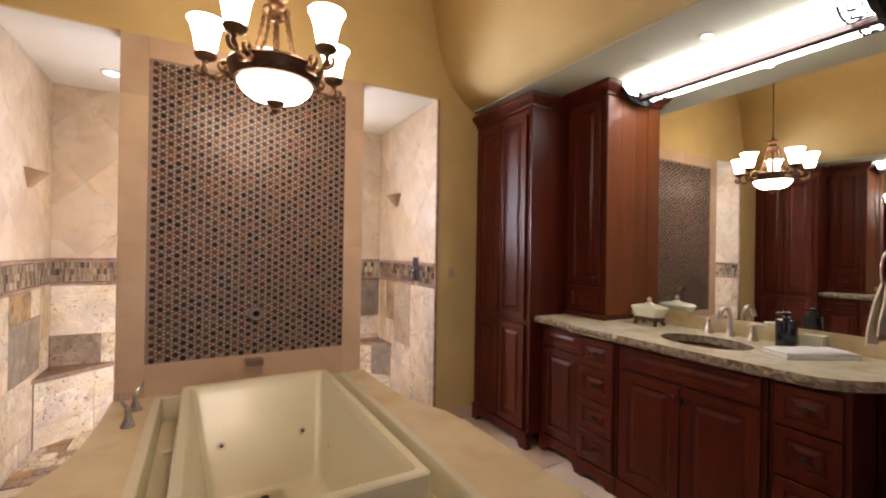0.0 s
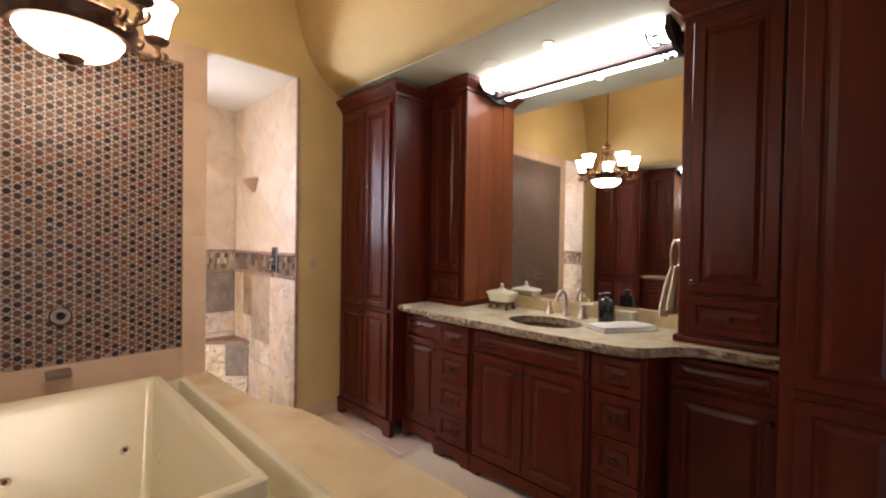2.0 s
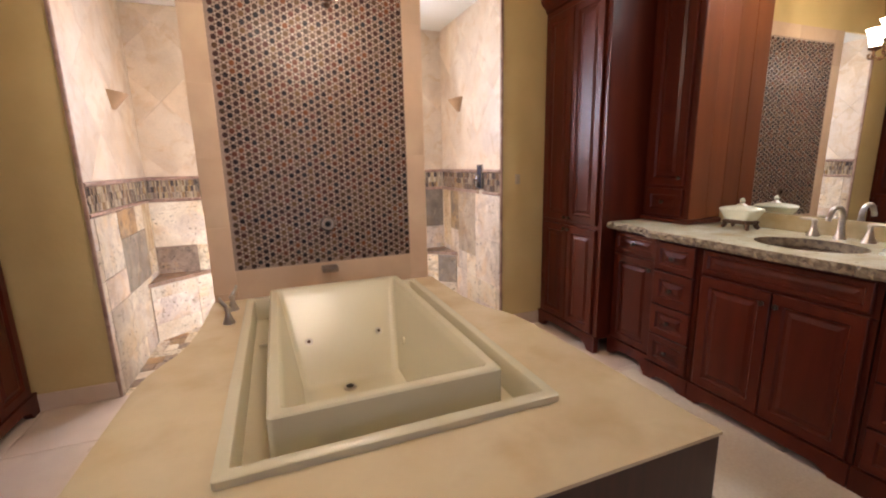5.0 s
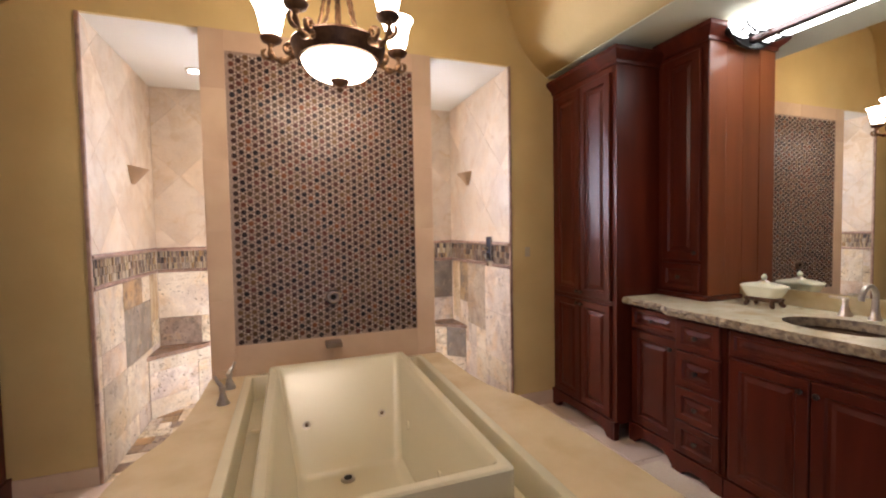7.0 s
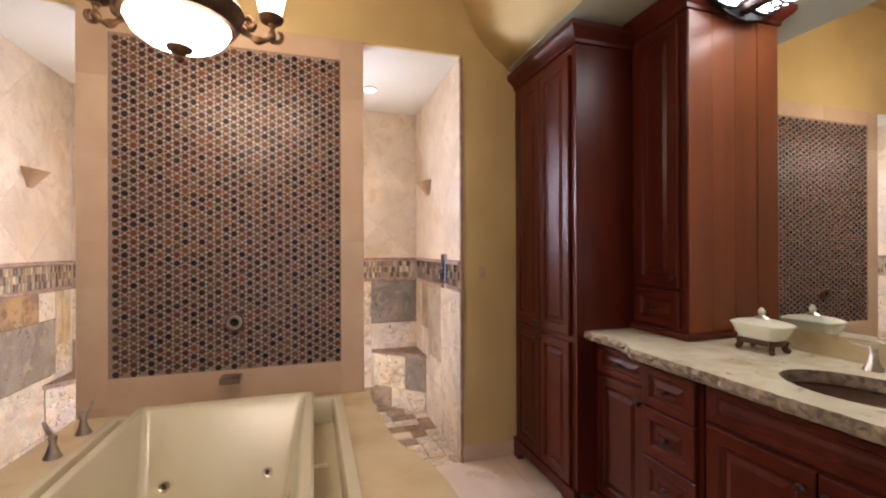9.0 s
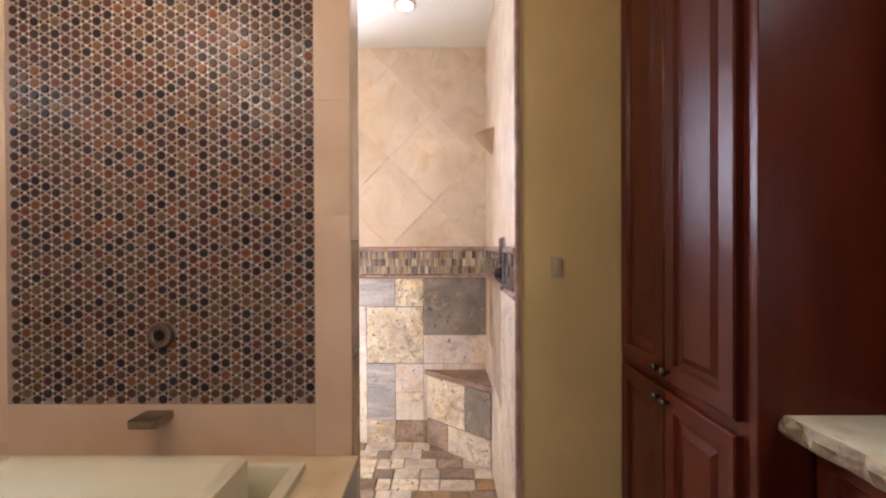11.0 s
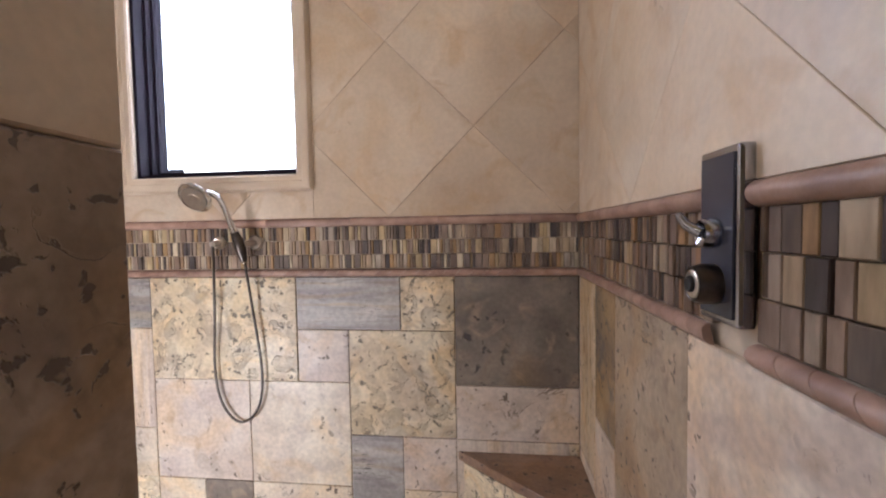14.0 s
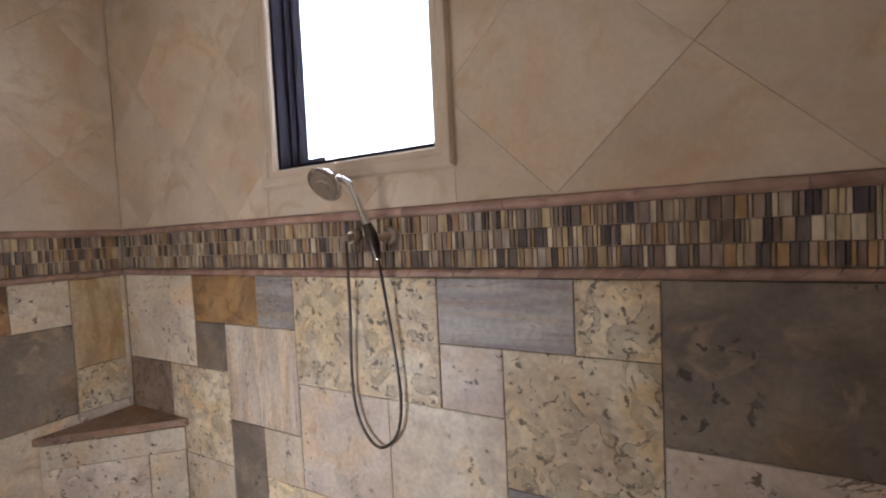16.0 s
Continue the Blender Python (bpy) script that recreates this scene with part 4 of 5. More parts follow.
covered_bowl(2.665, 2.0)
cup = thing("soap_dispenser", (2.665, 1.285, 0.92), "black ceramic soap dispenser beside the basin", "soap dispenser")
part("body", lathe(sheet(), [(0.040, 0.921), (0.043, 0.926), (0.044, 1.050), (0.041, 1.058), (0.018, 1.062)], (2.665, 1.285, 0), 24), GLOSS_BLACK, cup, "", 40)
part("collar", lathe(sheet(), [(0.017, 1.061), (0.017, 1.072), (0.007, 1.074), (0.006, 1.084)], (2.665, 1.285, 0), 14), GLOSS_BLACK, cup, "", 40)
part("pump", tube(sheet(), [(2.672, 1.27, 1.086), (2.662, 1.29, 1.088), (2.648, 1.322, 1.085)], [0.009, 0.008, 0.005], 8), GLOSS_BLACK, cup, "", 60)
soap = thing("soap_box", (2.755, 1.21, 0.92), "small cream ceramic box on the worktop", "box")
part("body", box(sheet(), 2.722, 2.788, 1.17, 1.255, 0.921, 0.984, 0.006), PORCELAIN, soap)
part("lid", box(sheet(), 2.719, 2.791, 1.167, 1.258, 0.9845, 0.992, 0.003), PORCELAIN, soap)


def folded_towel(x, y, z, wx, wy, layers, mat, name, label, rot=0.0):
    t = thing(name, (x, y, z), label, "towel")
    rng = random.Random(7)
    for k in range(layers):
        bm = sheet()
        box(bm, x - wx / 2 + k * 0.006, x + wx / 2 - k * 0.004, y - wy / 2 + k * 0.005, y + wy / 2 - k * 0.006, z + k * 0.013 + 0.001, z + (k + 1) * 0.013)
        bmesh.ops.subdivide_edges(bm, edges=bm.edges[:], cuts=7, use_grid_fill=True)
        for v in bm.verts:
            rim = max(0.0, 1 - min(wx / 2 - abs(v.co.x - x), wy / 2 - abs(v.co.y - y)) / 0.03) ** 2
            if v.co.z > z + k * 0.013 + 0.006:
                v.co.z += (0.006 - 0.009 * rim) * (k + 1) * 0.6
            v.co += Vector((0.006 * noise.noise(v.co * 14), 0.006 * noise.noise(v.co * 14 + Vector((5, 0, 0))), 0.006 * noise.noise(v.co * 13 + Vector((0, 9, 0))) if v.co.z > z + 0.01 else 0))
        bmesh.ops.rotate(bm, cent=(x, y, z), matrix=Matrix.Rotation(rot, 3, "Z"), verts=bm.verts)
        part("fold", bm, mat, t, "", 70)


folded_towel(2.575, 1.165, 0.9205, 0.33, 0.15, 2, TOWEL, "folded_towel", "folded white terry face towel on the worktop", -0.49)

ring = thing("towel_ring", (2.66, 0.886, 1.38), "nickel towel ring on the cabinet side", "towel ring")
part("post", tube(sheet(), [(2.66, 0.8865, 1.385), (2.66, 0.945, 1.385)], 0.008, 10), NICKEL, ring)
part("plate", disc((2.66, 0.887, 1.385), (0, 1, 0), 0.024, 0.01), NICKEL, ring, "", 40)
part("ring", tube(sheet(), [(2.66 + 0.075 * math.sin(a), 0.94, 1.315 + 0.075 * math.cos(a)) for a in [2 * math.pi * i / 28 for i in range(29)]], 0.005, 8), NICKEL, ring, "", 60)
ht = thing("hand_towel", (2.66, 0.94, 1.02), "beige hand towel hanging through the ring", "towel")
for off, low, w in ((0.014, 1.02, 0.055), (-0.010, 1.06, 0.05)):
    bm = sheet()
    cols, rows = 11, 12
    grid = []
    for r_ in range(rows + 1):
        f_ = r_ / rows
        z = 1.262 + (low - 1.262) * f_
        half = 0.045 + (w + 0.035) * min(1, f_ * 1.3)
        grid.append([(2.655 - 0.035 * f_ + half * (2 * c / cols - 1), 0.938 + off * min(1, 0.25 + f_ * 2) + 0.006 * math.sin(c * 1.3) * (0.4 + f_ * 0.6), z + 0.004 * math.sin(c * 1.3) * f_) for c in range(cols + 1)])
    va = [[bm.verts.new(p) for p in row] for row in grid]
    vb = [[bm.verts.new((p[0], p[1] + (0.007 if off > 0 else -0.007), p[2])) for p in row] for row in grid]
    for g in (va, vb):
        for r_ in range(rows):
            for c in range(cols):
                bm.faces.new((g[r_][c], g[r_][c + 1], g[r_ + 1][c + 1], g[r_ + 1][c]))
    rim = [(r_, 0) for r_ in range(rows + 1)] + [(rows, c) for c in range(1, cols + 1)] + [(r_, cols) for r_ in range(rows - 1, -1, -1)] + [(0, c) for c in range(cols - 1, 0, -1)]
    for (a, b), (c, d) in zip(rim, rim[1:] + rim[:1]):
        bm.faces.new((va[a][b], va[c][d], vb[c][d], vb[a][b]))
    part("fold", bm, TOWEL_BEIGE, ht, "", 70)


# ---- chandelier ----
def chandelier(x, y, top, base):
    t = thing("chandelier", (x, y, top), "bronze chandelier with lit glass bowl and five cup shades", "lamp")
    c = (x, y, 0)
    part("glass_bowl", lathe(sheet(), [(0.160, base + 0.130), (0.156, base + 0.108), (0.140, base + 0.080), (0.108, base + 0.055), (0.06, base + 0.04), (0.02, base + 0.035)], c, 24), SHADE, t, "glowing frosted glass bowl", 50)
    part("rim", lathe(sheet(), [(0.157, base + 0.115), (0.174, base + 0.118), (0.188, base + 0.138), (0.195, base + 0.168), (0.201, base + 0.178), (0.196, base + 0.188), (0.165, base + 0.18), (0.14, base + 0.172)], c, 32), BRONZE, t, "dark bronze rim", 40)
    part("finial", lathe(sheet(), [(0.004, base - 0.016), (0.014, base - 0.008), (0.017, base), (0.009, base + 0.008), (0.020, base + 0.016), (0.037, base + 0.026), (0.041, base + 0.036), (0.030, base + 0.046)], c, 16), BRONZE, t, "", 40)
    for i in range(5):
        a = radians(88 + 72 * i)
        u = Vector((math.cos(a), math.sin(a), 0))
        o = Vector(c)
        def P(r, z):
            return o + u * r * 1.09 + Vector((0, 0, base + z))
        pts = curve_pts([P(0.165, 0.165), P(0.20, 0.135), P(0.235, 0.128), P(0.268, 0.15), P(0.272, 0.185), P(0.268, 0.205)], 5)
        arm = part("arm", tube(sheet(), pts, [0.013 + 0.004 * math.sin(k * 0.9) for k in range(len(pts))], 8), GILT, t, "scrolled gilt arm", 60)
        part("scroll", tube(sheet(), curve_pts([P(0.16, 0.175), P(0.19, 0.20), P(0.215, 0.185), P(0.205, 0.16), P(0.188, 0.168), P(0.192, 0.182)], 5), 0.011, 7), GILT, arm, "", 60)
        part("leaf", tube(sheet(), curve_pts([P(0.262, 0.135), P(0.295, 0.14), P(0.305, 0.165), P(0.29, 0.178)], 4), [0.004] + [0.009] * 10 + [0.004] * 2, 6), GILT, arm, "", 60)
        part("cup", lathe(sheet(), [(0.016, 0.196), (0.040, 0.208), (0.047, 0.222), (0.040, 0.231)], P(0.268, 0), 16), BRONZE, arm, "", 40)
        part("glass_shade", lathe(sheet(), [(0.031, 0.229), (0.041, 0.246), (0.047, 0.276), (0.053, 0.312), (0.063, 0.346), (0.074, 0.366), (0.077, 0.371), (0.070, 0.368), (0.038, 0.32)], P(0.268, 0), 18), SHADE, arm, "glowing tulip glass shade", 60)
        part("chain_rod", tube(sheet(), curve_pts([P(0.14, 0.178), P(0.085, 0.26), P(0.06, 0.36), P(0.048, 0.44)], 5), [0.006 + 0.004 * (k % 2) for k in range(16)], 6), GILT, t, "", 60)
    part("hub", lathe(sheet(), [(0.02, base + 0.40), (0.045, base + 0.42), (0.058, base + 0.435), (0.06, base + 0.45), (0.045, base + 0.458), (0.03, base + 0.48), (0.05, base + 0.50), (0.048, base + 0.51), (0.015, base + 0.53), (0.008, base + 0.56)], c, 20), GILT, t, "", 40)
    part("column", lathe(sheet(), [(0.012, base + 0.17), (0.02, base + 0.2), (0.012, base + 0.24), (0.014, base + 0.3), (0.010, base + 0.4)], c, 12), GILT, t, "", 40)
    part("rod", tube(sheet(), [(x, y, base + 0.55), (x, y, top - 0.02)], 0.006, 8), BRONZE, t)
    part("canopy", lathe(sheet(), [(0.01, top - 0.05), (0.05, top - 0.03), (0.065, top - 0.005), (0.065, top)], c, 20), BRONZE, t, "", 40)


chandelier(0.504, 2.37, 3.5, 1.982)

# ---- shower ----
bench_z = 0.465
def corner_bench(cx, sx):
    t = thing("corner_bench", (cx, BACK, 0), "triangular travertine corner seat in the shower", "bench", "shower corner seats")
    poly = [(cx, BACK), (cx - sx * 0.40, BACK), (cx, BACK - 0.36)]
    part("seat_slab", prism(sheet(), poly, "z", bench_z - 0.03, bench_z, 0.004), TRAV["seat"], t, "rough brown travertine seat slab")
    inn = [(cx, BACK), (cx - sx * 0.375, BACK), (cx, BACK - 0.335)]
    part("front", prism(sheet(), inn, "z", -0.019, bench_z - 0.03), GROUT, t)
    return t, inn
for cx, s in ((SR, 1), (SL, -1)):
    b, inn = corner_bench(cx, s)
    (ax, ay), (bx, by) = inn[1], inn[2]
    east = ((0, 0.62, 0.16, 0.43, "mottled"), (0.62, 1, 0.16, 0.43, "grey"), (0, 0.35, -0.015, 0.155, "tan"), (0.35, 1, -0.015, 0.155, "cream"))
    west = ((0, 1, 0.335, 0.43, "cream"), (0, 0.27, -0.015, 0.333, "cream"), (0.27, 1, 0.13, 0.333, "rosy"), (0.27, 1, -0.015, 0.128, "cream"))
    for f0, f1, z0, z1, kind in (east if s > 0 else west):
        bm = sheet()
        p, q = Vector((ax + (bx - ax) * f0, ay + (by - ay) * f0, 0)), Vector((ax + (bx - ax) * f1, ay + (by - ay) * f1, 0))
        d = (q - p).normalized()
        out = Vector((d.y, -d.x, 0)) * (1 if Vector((d.y, -d.x, 0)).dot(Vector((-s, -1, 0))) > 0 else -1) * 0.012
        p, q = p + d * 0.002, q - d * 0.002
        v = [bm.verts.new(w) for w in ((*p.xy, z0), (*q.xy, z0), (*q.xy, z1), (*p.xy, z1))]
        w = [bm.verts.new(Vector(u.co) + out) for u in v]
        bm.faces.new(w)
        for i in range(4):
            bm.faces.new((v[i], v[(i + 1) % 4], w[(i + 1) % 4], w[i]))
        part("tile", bm, TRAV[kind], b)

# window
win = thing("window_1", (0.58, BACK, WZ0), "dark framed shower window with stone trim, bright daylight outside", "window", kind="structure")
TW = 0.058
def trim_ring(bm, steps, y_of):
    rings = [[bm.verts.new((x, y_of(o), z)) for x, z in ((WX0 - g, WZ0 - g), (WX1 + g, WZ0 - g), (WX1 + g, WZ1 + g), (WX0 - g, WZ1 + g))] for g, o in steps]
    for a, c in zip(rings, rings[1:]):
        for i in range(4):
            bm.faces.new((a[i], a[(i + 1) % 4], c[(i + 1) % 4], c[i]))
    return bm
part("stone_trim", trim_ring(sheet(), ((0, -0.010), (0, 0.008), (0.006, 0.014), (0.022, 0.016), (0.028, 0.022), (0.045, 0.026), (TW - 0.006, 0.024), (TW, 0.012), (TW, -0.01)), lambda o: BACK - o), TRIM_STONE, win, "moulded limestone trim", 25)
part("window_frame", trim_ring(sheet(), ((0.002, -0.006), (-0.010, -0.008), (-0.012, -0.05), (-0.020, -0.052), (-0.022, -0.075), (-0.030, -0.077), (-0.030, -0.205), (0.0, -0.205)), lambda o: BACK - o), FRAME_DARK, win, "dark stained stepped frame")
pane = part("pane", box(sheet(), WX0 - 0.0 + 0.02, WX1 - 0.02, BACK + 0.092, BACK + 0.096, WZ0 + 0.02, WZ1 - 0.02), GLASS, win, "clear glass pane")
pane.visible_shadow = False
solid("sky_backdrop", box(sheet(), -0.9, 2.1, 5.2, 5.22, 0.4, 2.75), OUTSIDE, "bright overexposed daylight outside the window", "backdrop", kind="structure")

# hand shower
hs = thing("hand_shower", (0.66, BACK, 1.18), "chrome hand shower with hose on wall brackets", "shower")
for x, r in ((0.59, 0.022), (0.725, 0.026)):
    br = part("wall_bracket", disc((x, BACK - 0.005, 1.182), (0, -1, 0), r, 0.016), NICKEL, hs, "round nickel wall flange", 40)
    part("bracket_arm", tube(sheet(), [(x, BACK - 0.015, 1.182), (x - (0.02 if x > 0.65 else 0), BACK - 0.05, 1.178)], 0.011, 10), NICKEL, br, "", 60)
part("handle", tube(sheet(), curve_pts([(0.702, BACK - 0.048, 1.115), (0.694, BACK - 0.055, 1.17), (0.676, BACK - 0.066, 1.235), (0.660, BACK - 0.078, 1.295), (0.645, BACK - 0.09, 1.335), (0.615, BACK - 0.1, 1.352)], 5),
                    [0.008, 0.010, 0.012, 0.014, 0.015, 0.016, 0.016, 0.015, 0.014, 0.013, 0.012, 0.011, 0.010] + [0.009] * 13, 12), CHROME, hs, "", 60)
part("grip", tube(sheet(), curve_pts([(0.7015, BACK - 0.0485, 1.118), (0.694, BACK - 0.055, 1.17), (0.681, BACK - 0.063, 1.218)], 5), [0.010, 0.012, 0.014, 0.016, 0.017, 0.0185, 0.0185, 0.0175, 0.016, 0.0145, 0.0135], 12), HOSE, hs, "dark bronze grip", 60)
face = Vector((-0.04, -0.80, -0.60)).normalized()
m_ = Vector((0, 0, 1)).rotation_difference(face).to_matrix().to_4x4()
head = part("shower_head", lathe(sheet(), [(0.012, -0.045), (0.024, -0.035), (0.046, -0.012), (0.055, 0.0), (0.054, 0.006), (0.044, 0.008)], Vector((0.580, BACK - 0.11, 1.335)), 24, m=m_), CHROME, hs, "round chrome spray head", 40)
part("spray_plate", lathe(sheet(), [(0.042, 0.008), (0.042, 0.011), (0.020, 0.011), (0.018, 0.014), (0.004, 0.014)], Vector((0.580, BACK - 0.11, 1.335)), 24, m=m_), NICKEL, head, "grey spray plate", 40)
hose = curve_pts([(0.702, BACK - 0.046, 1.118), (0.716, BACK - 0.03, 0.95), (0.737, BACK - 0.022, 0.74), (0.725, BACK - 0.02, 0.62), (0.680, BACK - 0.018, 0.556), (0.628, BACK - 0.018, 0.553), (0.578, BACK - 0.018, 0.62),
                  (0.560, BACK - 0.02, 0.74), (0.575, BACK - 0.03, 0.96), (0.588, BACK - 0.045, 1.15), (0.59, BACK - 0.048, 1.172)], 8)
part("hose", tube(sheet(), hose, [0.0042 + 0.0007 * (k % 2) for k in range(len(hose))], 8), HOSE, hs, "flexible metal hose", 60)

# thermostat plate on the east shower wall
ctl = thing("shower_control", (SR, 3.545, 1.2), "tall brushed chrome shower control plate with round knob", "control")
part("plate", box(sheet(), SR - 0.016, SR + 0.004, 3.545, 3.632, 1.10, 1.303, 0.005), SMOKED, ctl)
part("glass_panel", box(sheet(), SR - 0.0185, SR - 0.0155, 3.553, 3.624, 1.109, 1.294, 0.001), DARK_GLASS, ctl, "dark blue-black glass face")
kb = part("knob", disc((SR - 0.018, 3.59, 1.145), (-1, 0, 0), 0.024, 0.026), HOSE, ctl, "round knob", 40)
part("knob_ring", disc((SR - 0.042, 3.59, 1.145), (-1, 0, 0), 0.017, 0.003), NICKEL, kb, "", 40)
part("knob_face", disc((SR - 0.0445, 3.59, 1.145), (-1, 0, 0), 0.010, 0.004), BLACK, kb, "", 40)
lever = part("lever_boss", disc((SR - 0.018, 3.588, 1.205), (-1, 0, 0), 0.018, 0.018), SMOKED, ctl, "small chrome lever", 40)
part("lever_arm", tube(sheet(), [(SR - 0.034, 3.588, 1.205), (SR - 0.046, 3.600, 1.215), (SR - 0.050, 3.612, 1.228)], [0.007, 0.006, 0.005], 8), SMOKED, lever, "", 60)


def sconce(x, s, y, z):
    t = thing("wall_sconce", (x, y, z), "tan ceramic quarter-shell wall sconce in the shower", "sconce", "shower wall sconces")
    bm = sheet()
    n, top, low = 10, [], []
    for i in range(n + 1):
        a = math.pi * i / n
        top.append(bm.verts.new((x - s * 0.105 * math.sin(a), y - 0.085 * math.cos(a), z + 0.055 - 0.02 * math.sin(a))))
        low.append(bm.verts.new((x - s * 0.018 * math.sin(a), y - 0.02 * math.cos(a), z - 0.065)))
    for i in range(n):
        bm.faces.new((top[i], top[i + 1], low[i + 1], low[i]))
    bm.faces.new(low)
    inner = [bm.verts.new((x - s * max(0.0, 0.092 * math.sin(math.pi * i / n)), y - 0.073 * math.cos(math.pi * i / n), z + 0.052 - 0.02 * math.sin(math.pi * i / n))) for i in range(n + 1)]
    for i in range(n):
        bm.faces.new((top[i], top[i + 1], inner[i + 1], inner[i]))
    pit = bm.verts.new((x - s * 0.02, y, z - 0.03))
    for i in range(n):
        bm.faces.new((inner[i], inner[i + 1], pit))
    part("shell", bm, TERRACOTTA, t, "", 40)


sconce(SR - 0.001, 1, 4.02, 1.832)
sconce(SL + 0.001, -1, 3.97, 1.787)
for x, y in ((-0.33, 4.0), (1.35, 3.97)):
    dl = thing("shower_downlight", (x, y, SHOWER_TOP), "round white recessed downlight in the shower ceiling", "lamp", "shower downlights")
    part("trim_ring", lathe(sheet(), [(0.062, 0), (0.060, -0.005), (0.046, -0.007)], (x, y, SHOWER_TOP), 24), PLASTIC, dl)
    part("lens", lathe(sheet(), [(0.042, -0.0072), (0.042, -0.009), (0.02, -0.010)], (x, y, SHOWER_TOP), 18), DOWN, dl)

# Frame and glowing lens for the added fill, out of view behind the pier.
fill_lamp = thing("added_shower_fill", (0.36, PB, 0.5), "added low fill light, out of view, on the shower side of the mosaic wall", "lamp")
part("frame", box(sheet(), 0.16, 0.56, PB, PB + 0.010, 0.42, 0.58, 0.002), NICKEL, fill_lamp)
part("lens", box(sheet(), 0.19, 0.53, PB + 0.0101, PB + 0.013, 0.44, 0.56), FILL_LENS, fill_lamp)

sw = thing("light_switch", (1.965, WALL_Y, 1.2), "ivory double rocker light switch on the ochre wall", "switch")
part("plate", box(sheet(), 1.943, 1.985, WALL_Y - 0.006, WALL_Y, 1.150, 1.224, 0.002), PLASTIC, sw)
for z in (1.160, 1.188):
    part("rocker", box(sheet(), 1.951, 1.977, WALL_Y - 0.010, WALL_Y - 0.0055, z, z + 0.026, 0.0015), PLASTIC, sw)

rug = thing("bath_mat", (2.0, 1.6, 0.0), "cream woven bath mat in front of the vanity", "rug")
bm = sheet()
box(bm, 1.72, 2.24, 0.88, 2.28, 0.002, 0.016)
bmesh.ops.subdivide_edges(bm, edges=bm.edges[:], cuts=14, use_grid_fill=True)
for v in bm.verts:
    v.co += Vector((0.008 * noise.noise(v.co * 5), 0.01 * noise.noise(v.co * 5 + Vector((4, 0, 0))), 0.004 * noise.noise(v.co * 9) if v.co.z > 0.01 else 0))
part("weave", bm, RUG, rug, "", 70)

# stone skirting beside the openings
for x0, x1 in ((SR + 0.006, 2.197), (-1.155, SL - 0.006)):
    solid("baseboard", box(sheet(), x0, x1, WALL_Y - 0.012, WALL_Y - 0.001, 0, 0.10, 0.003), FLOOR, "pale stone skirting along the plaster wall", "baseboard", kind="structure")


# ---- tiles ----
def slab(bm, poly, place, base, face, gap=0.002, cham=0.003):
    """A chamfered tile with its outline given on the wall; place() maps the wall to the world."""
    c = [sum(p[i] for p in poly) / len(poly) for i in (0, 1)]
    def inset(d):
        out = []
        n = len(poly)
        for i in range(n):
            a, b, e = Vector(poly[i - 1]), Vector(poly[i]), Vector(poly[(i + 1) % n])
            d1, d2 = (b - a).normalized(), (e - b).normalized()
            n1, n2 = Vector((-d1.y, d1.x)), Vector((-d2.y, d2.x))
            k = (n1 + n2)
            k = k / max(0.3, k.dot(n1))
            out.append(b + k * d)
        return out
    area = sum(poly[i - 1][0] * poly[i][1] - poly[i][0] * poly[i - 1][1] for i in range(len(poly)))
    if area < 0:
        poly = poly[::-1]
    rings = [[bm.verts.new(place(p[0], p[1], d)) for p in inset(g)] for g, d in ((gap, base), (gap, face - cham), (gap + cham, face))]
    for a, b in zip(rings, rings[1:]):
        for i in range(len(a)):
            bm.faces.new((a[i], a[(i + 1) % len(a)], b[(i + 1) % len(a)], b[i]))
    bm.faces.new(rings[-1])
    return bm


def clip(poly, axis, limit, keep_less):
    out = []
    for i in range(len(poly)):
        a, b = poly[i - 1], poly[i]
        ia, ib = (a[axis] <= limit) == keep_less, (b[axis] <= limit) == keep_less
        if ia != ib:
            t = (limit - a[axis]) / (b[axis] - a[axis])
            out.append((a[0] + (b[0] - a[0]) * t, a[1] + (b[1] - a[1]) * t))
        if ib:
            out.append(b)
    clean = []
    for p in out:
        if not clean or (abs(p[0] - clean[-1][0]) + abs(p[1] - clean[-1][1])) > 0.004:
            clean.append(p)
    if len(clean) > 2 and abs(clean[0][0] - clean[-1][0]) + abs(clean[0][1] - clean[-1][1]) < 0.004:
        clean.pop()
    return clean if len(clean) > 2 else []


def span(poly, u0, u1, v0, v1):
    for axis, lim, less in ((0, u0, False), (0, u1, True), (1, v0, False), (1, v1, True)):
        poly = clip(poly, axis, lim, less) if poly else []
    if poly:
        w = max(p[0] for p in poly) - min(p[0] for p in poly)
        h = max(p[1] for p in poly) - min(p[1] for p in poly)
        if w < 0.012 or h < 0.012:
            return []
    return poly


UNIT, VTOP = 0.185, 1.060


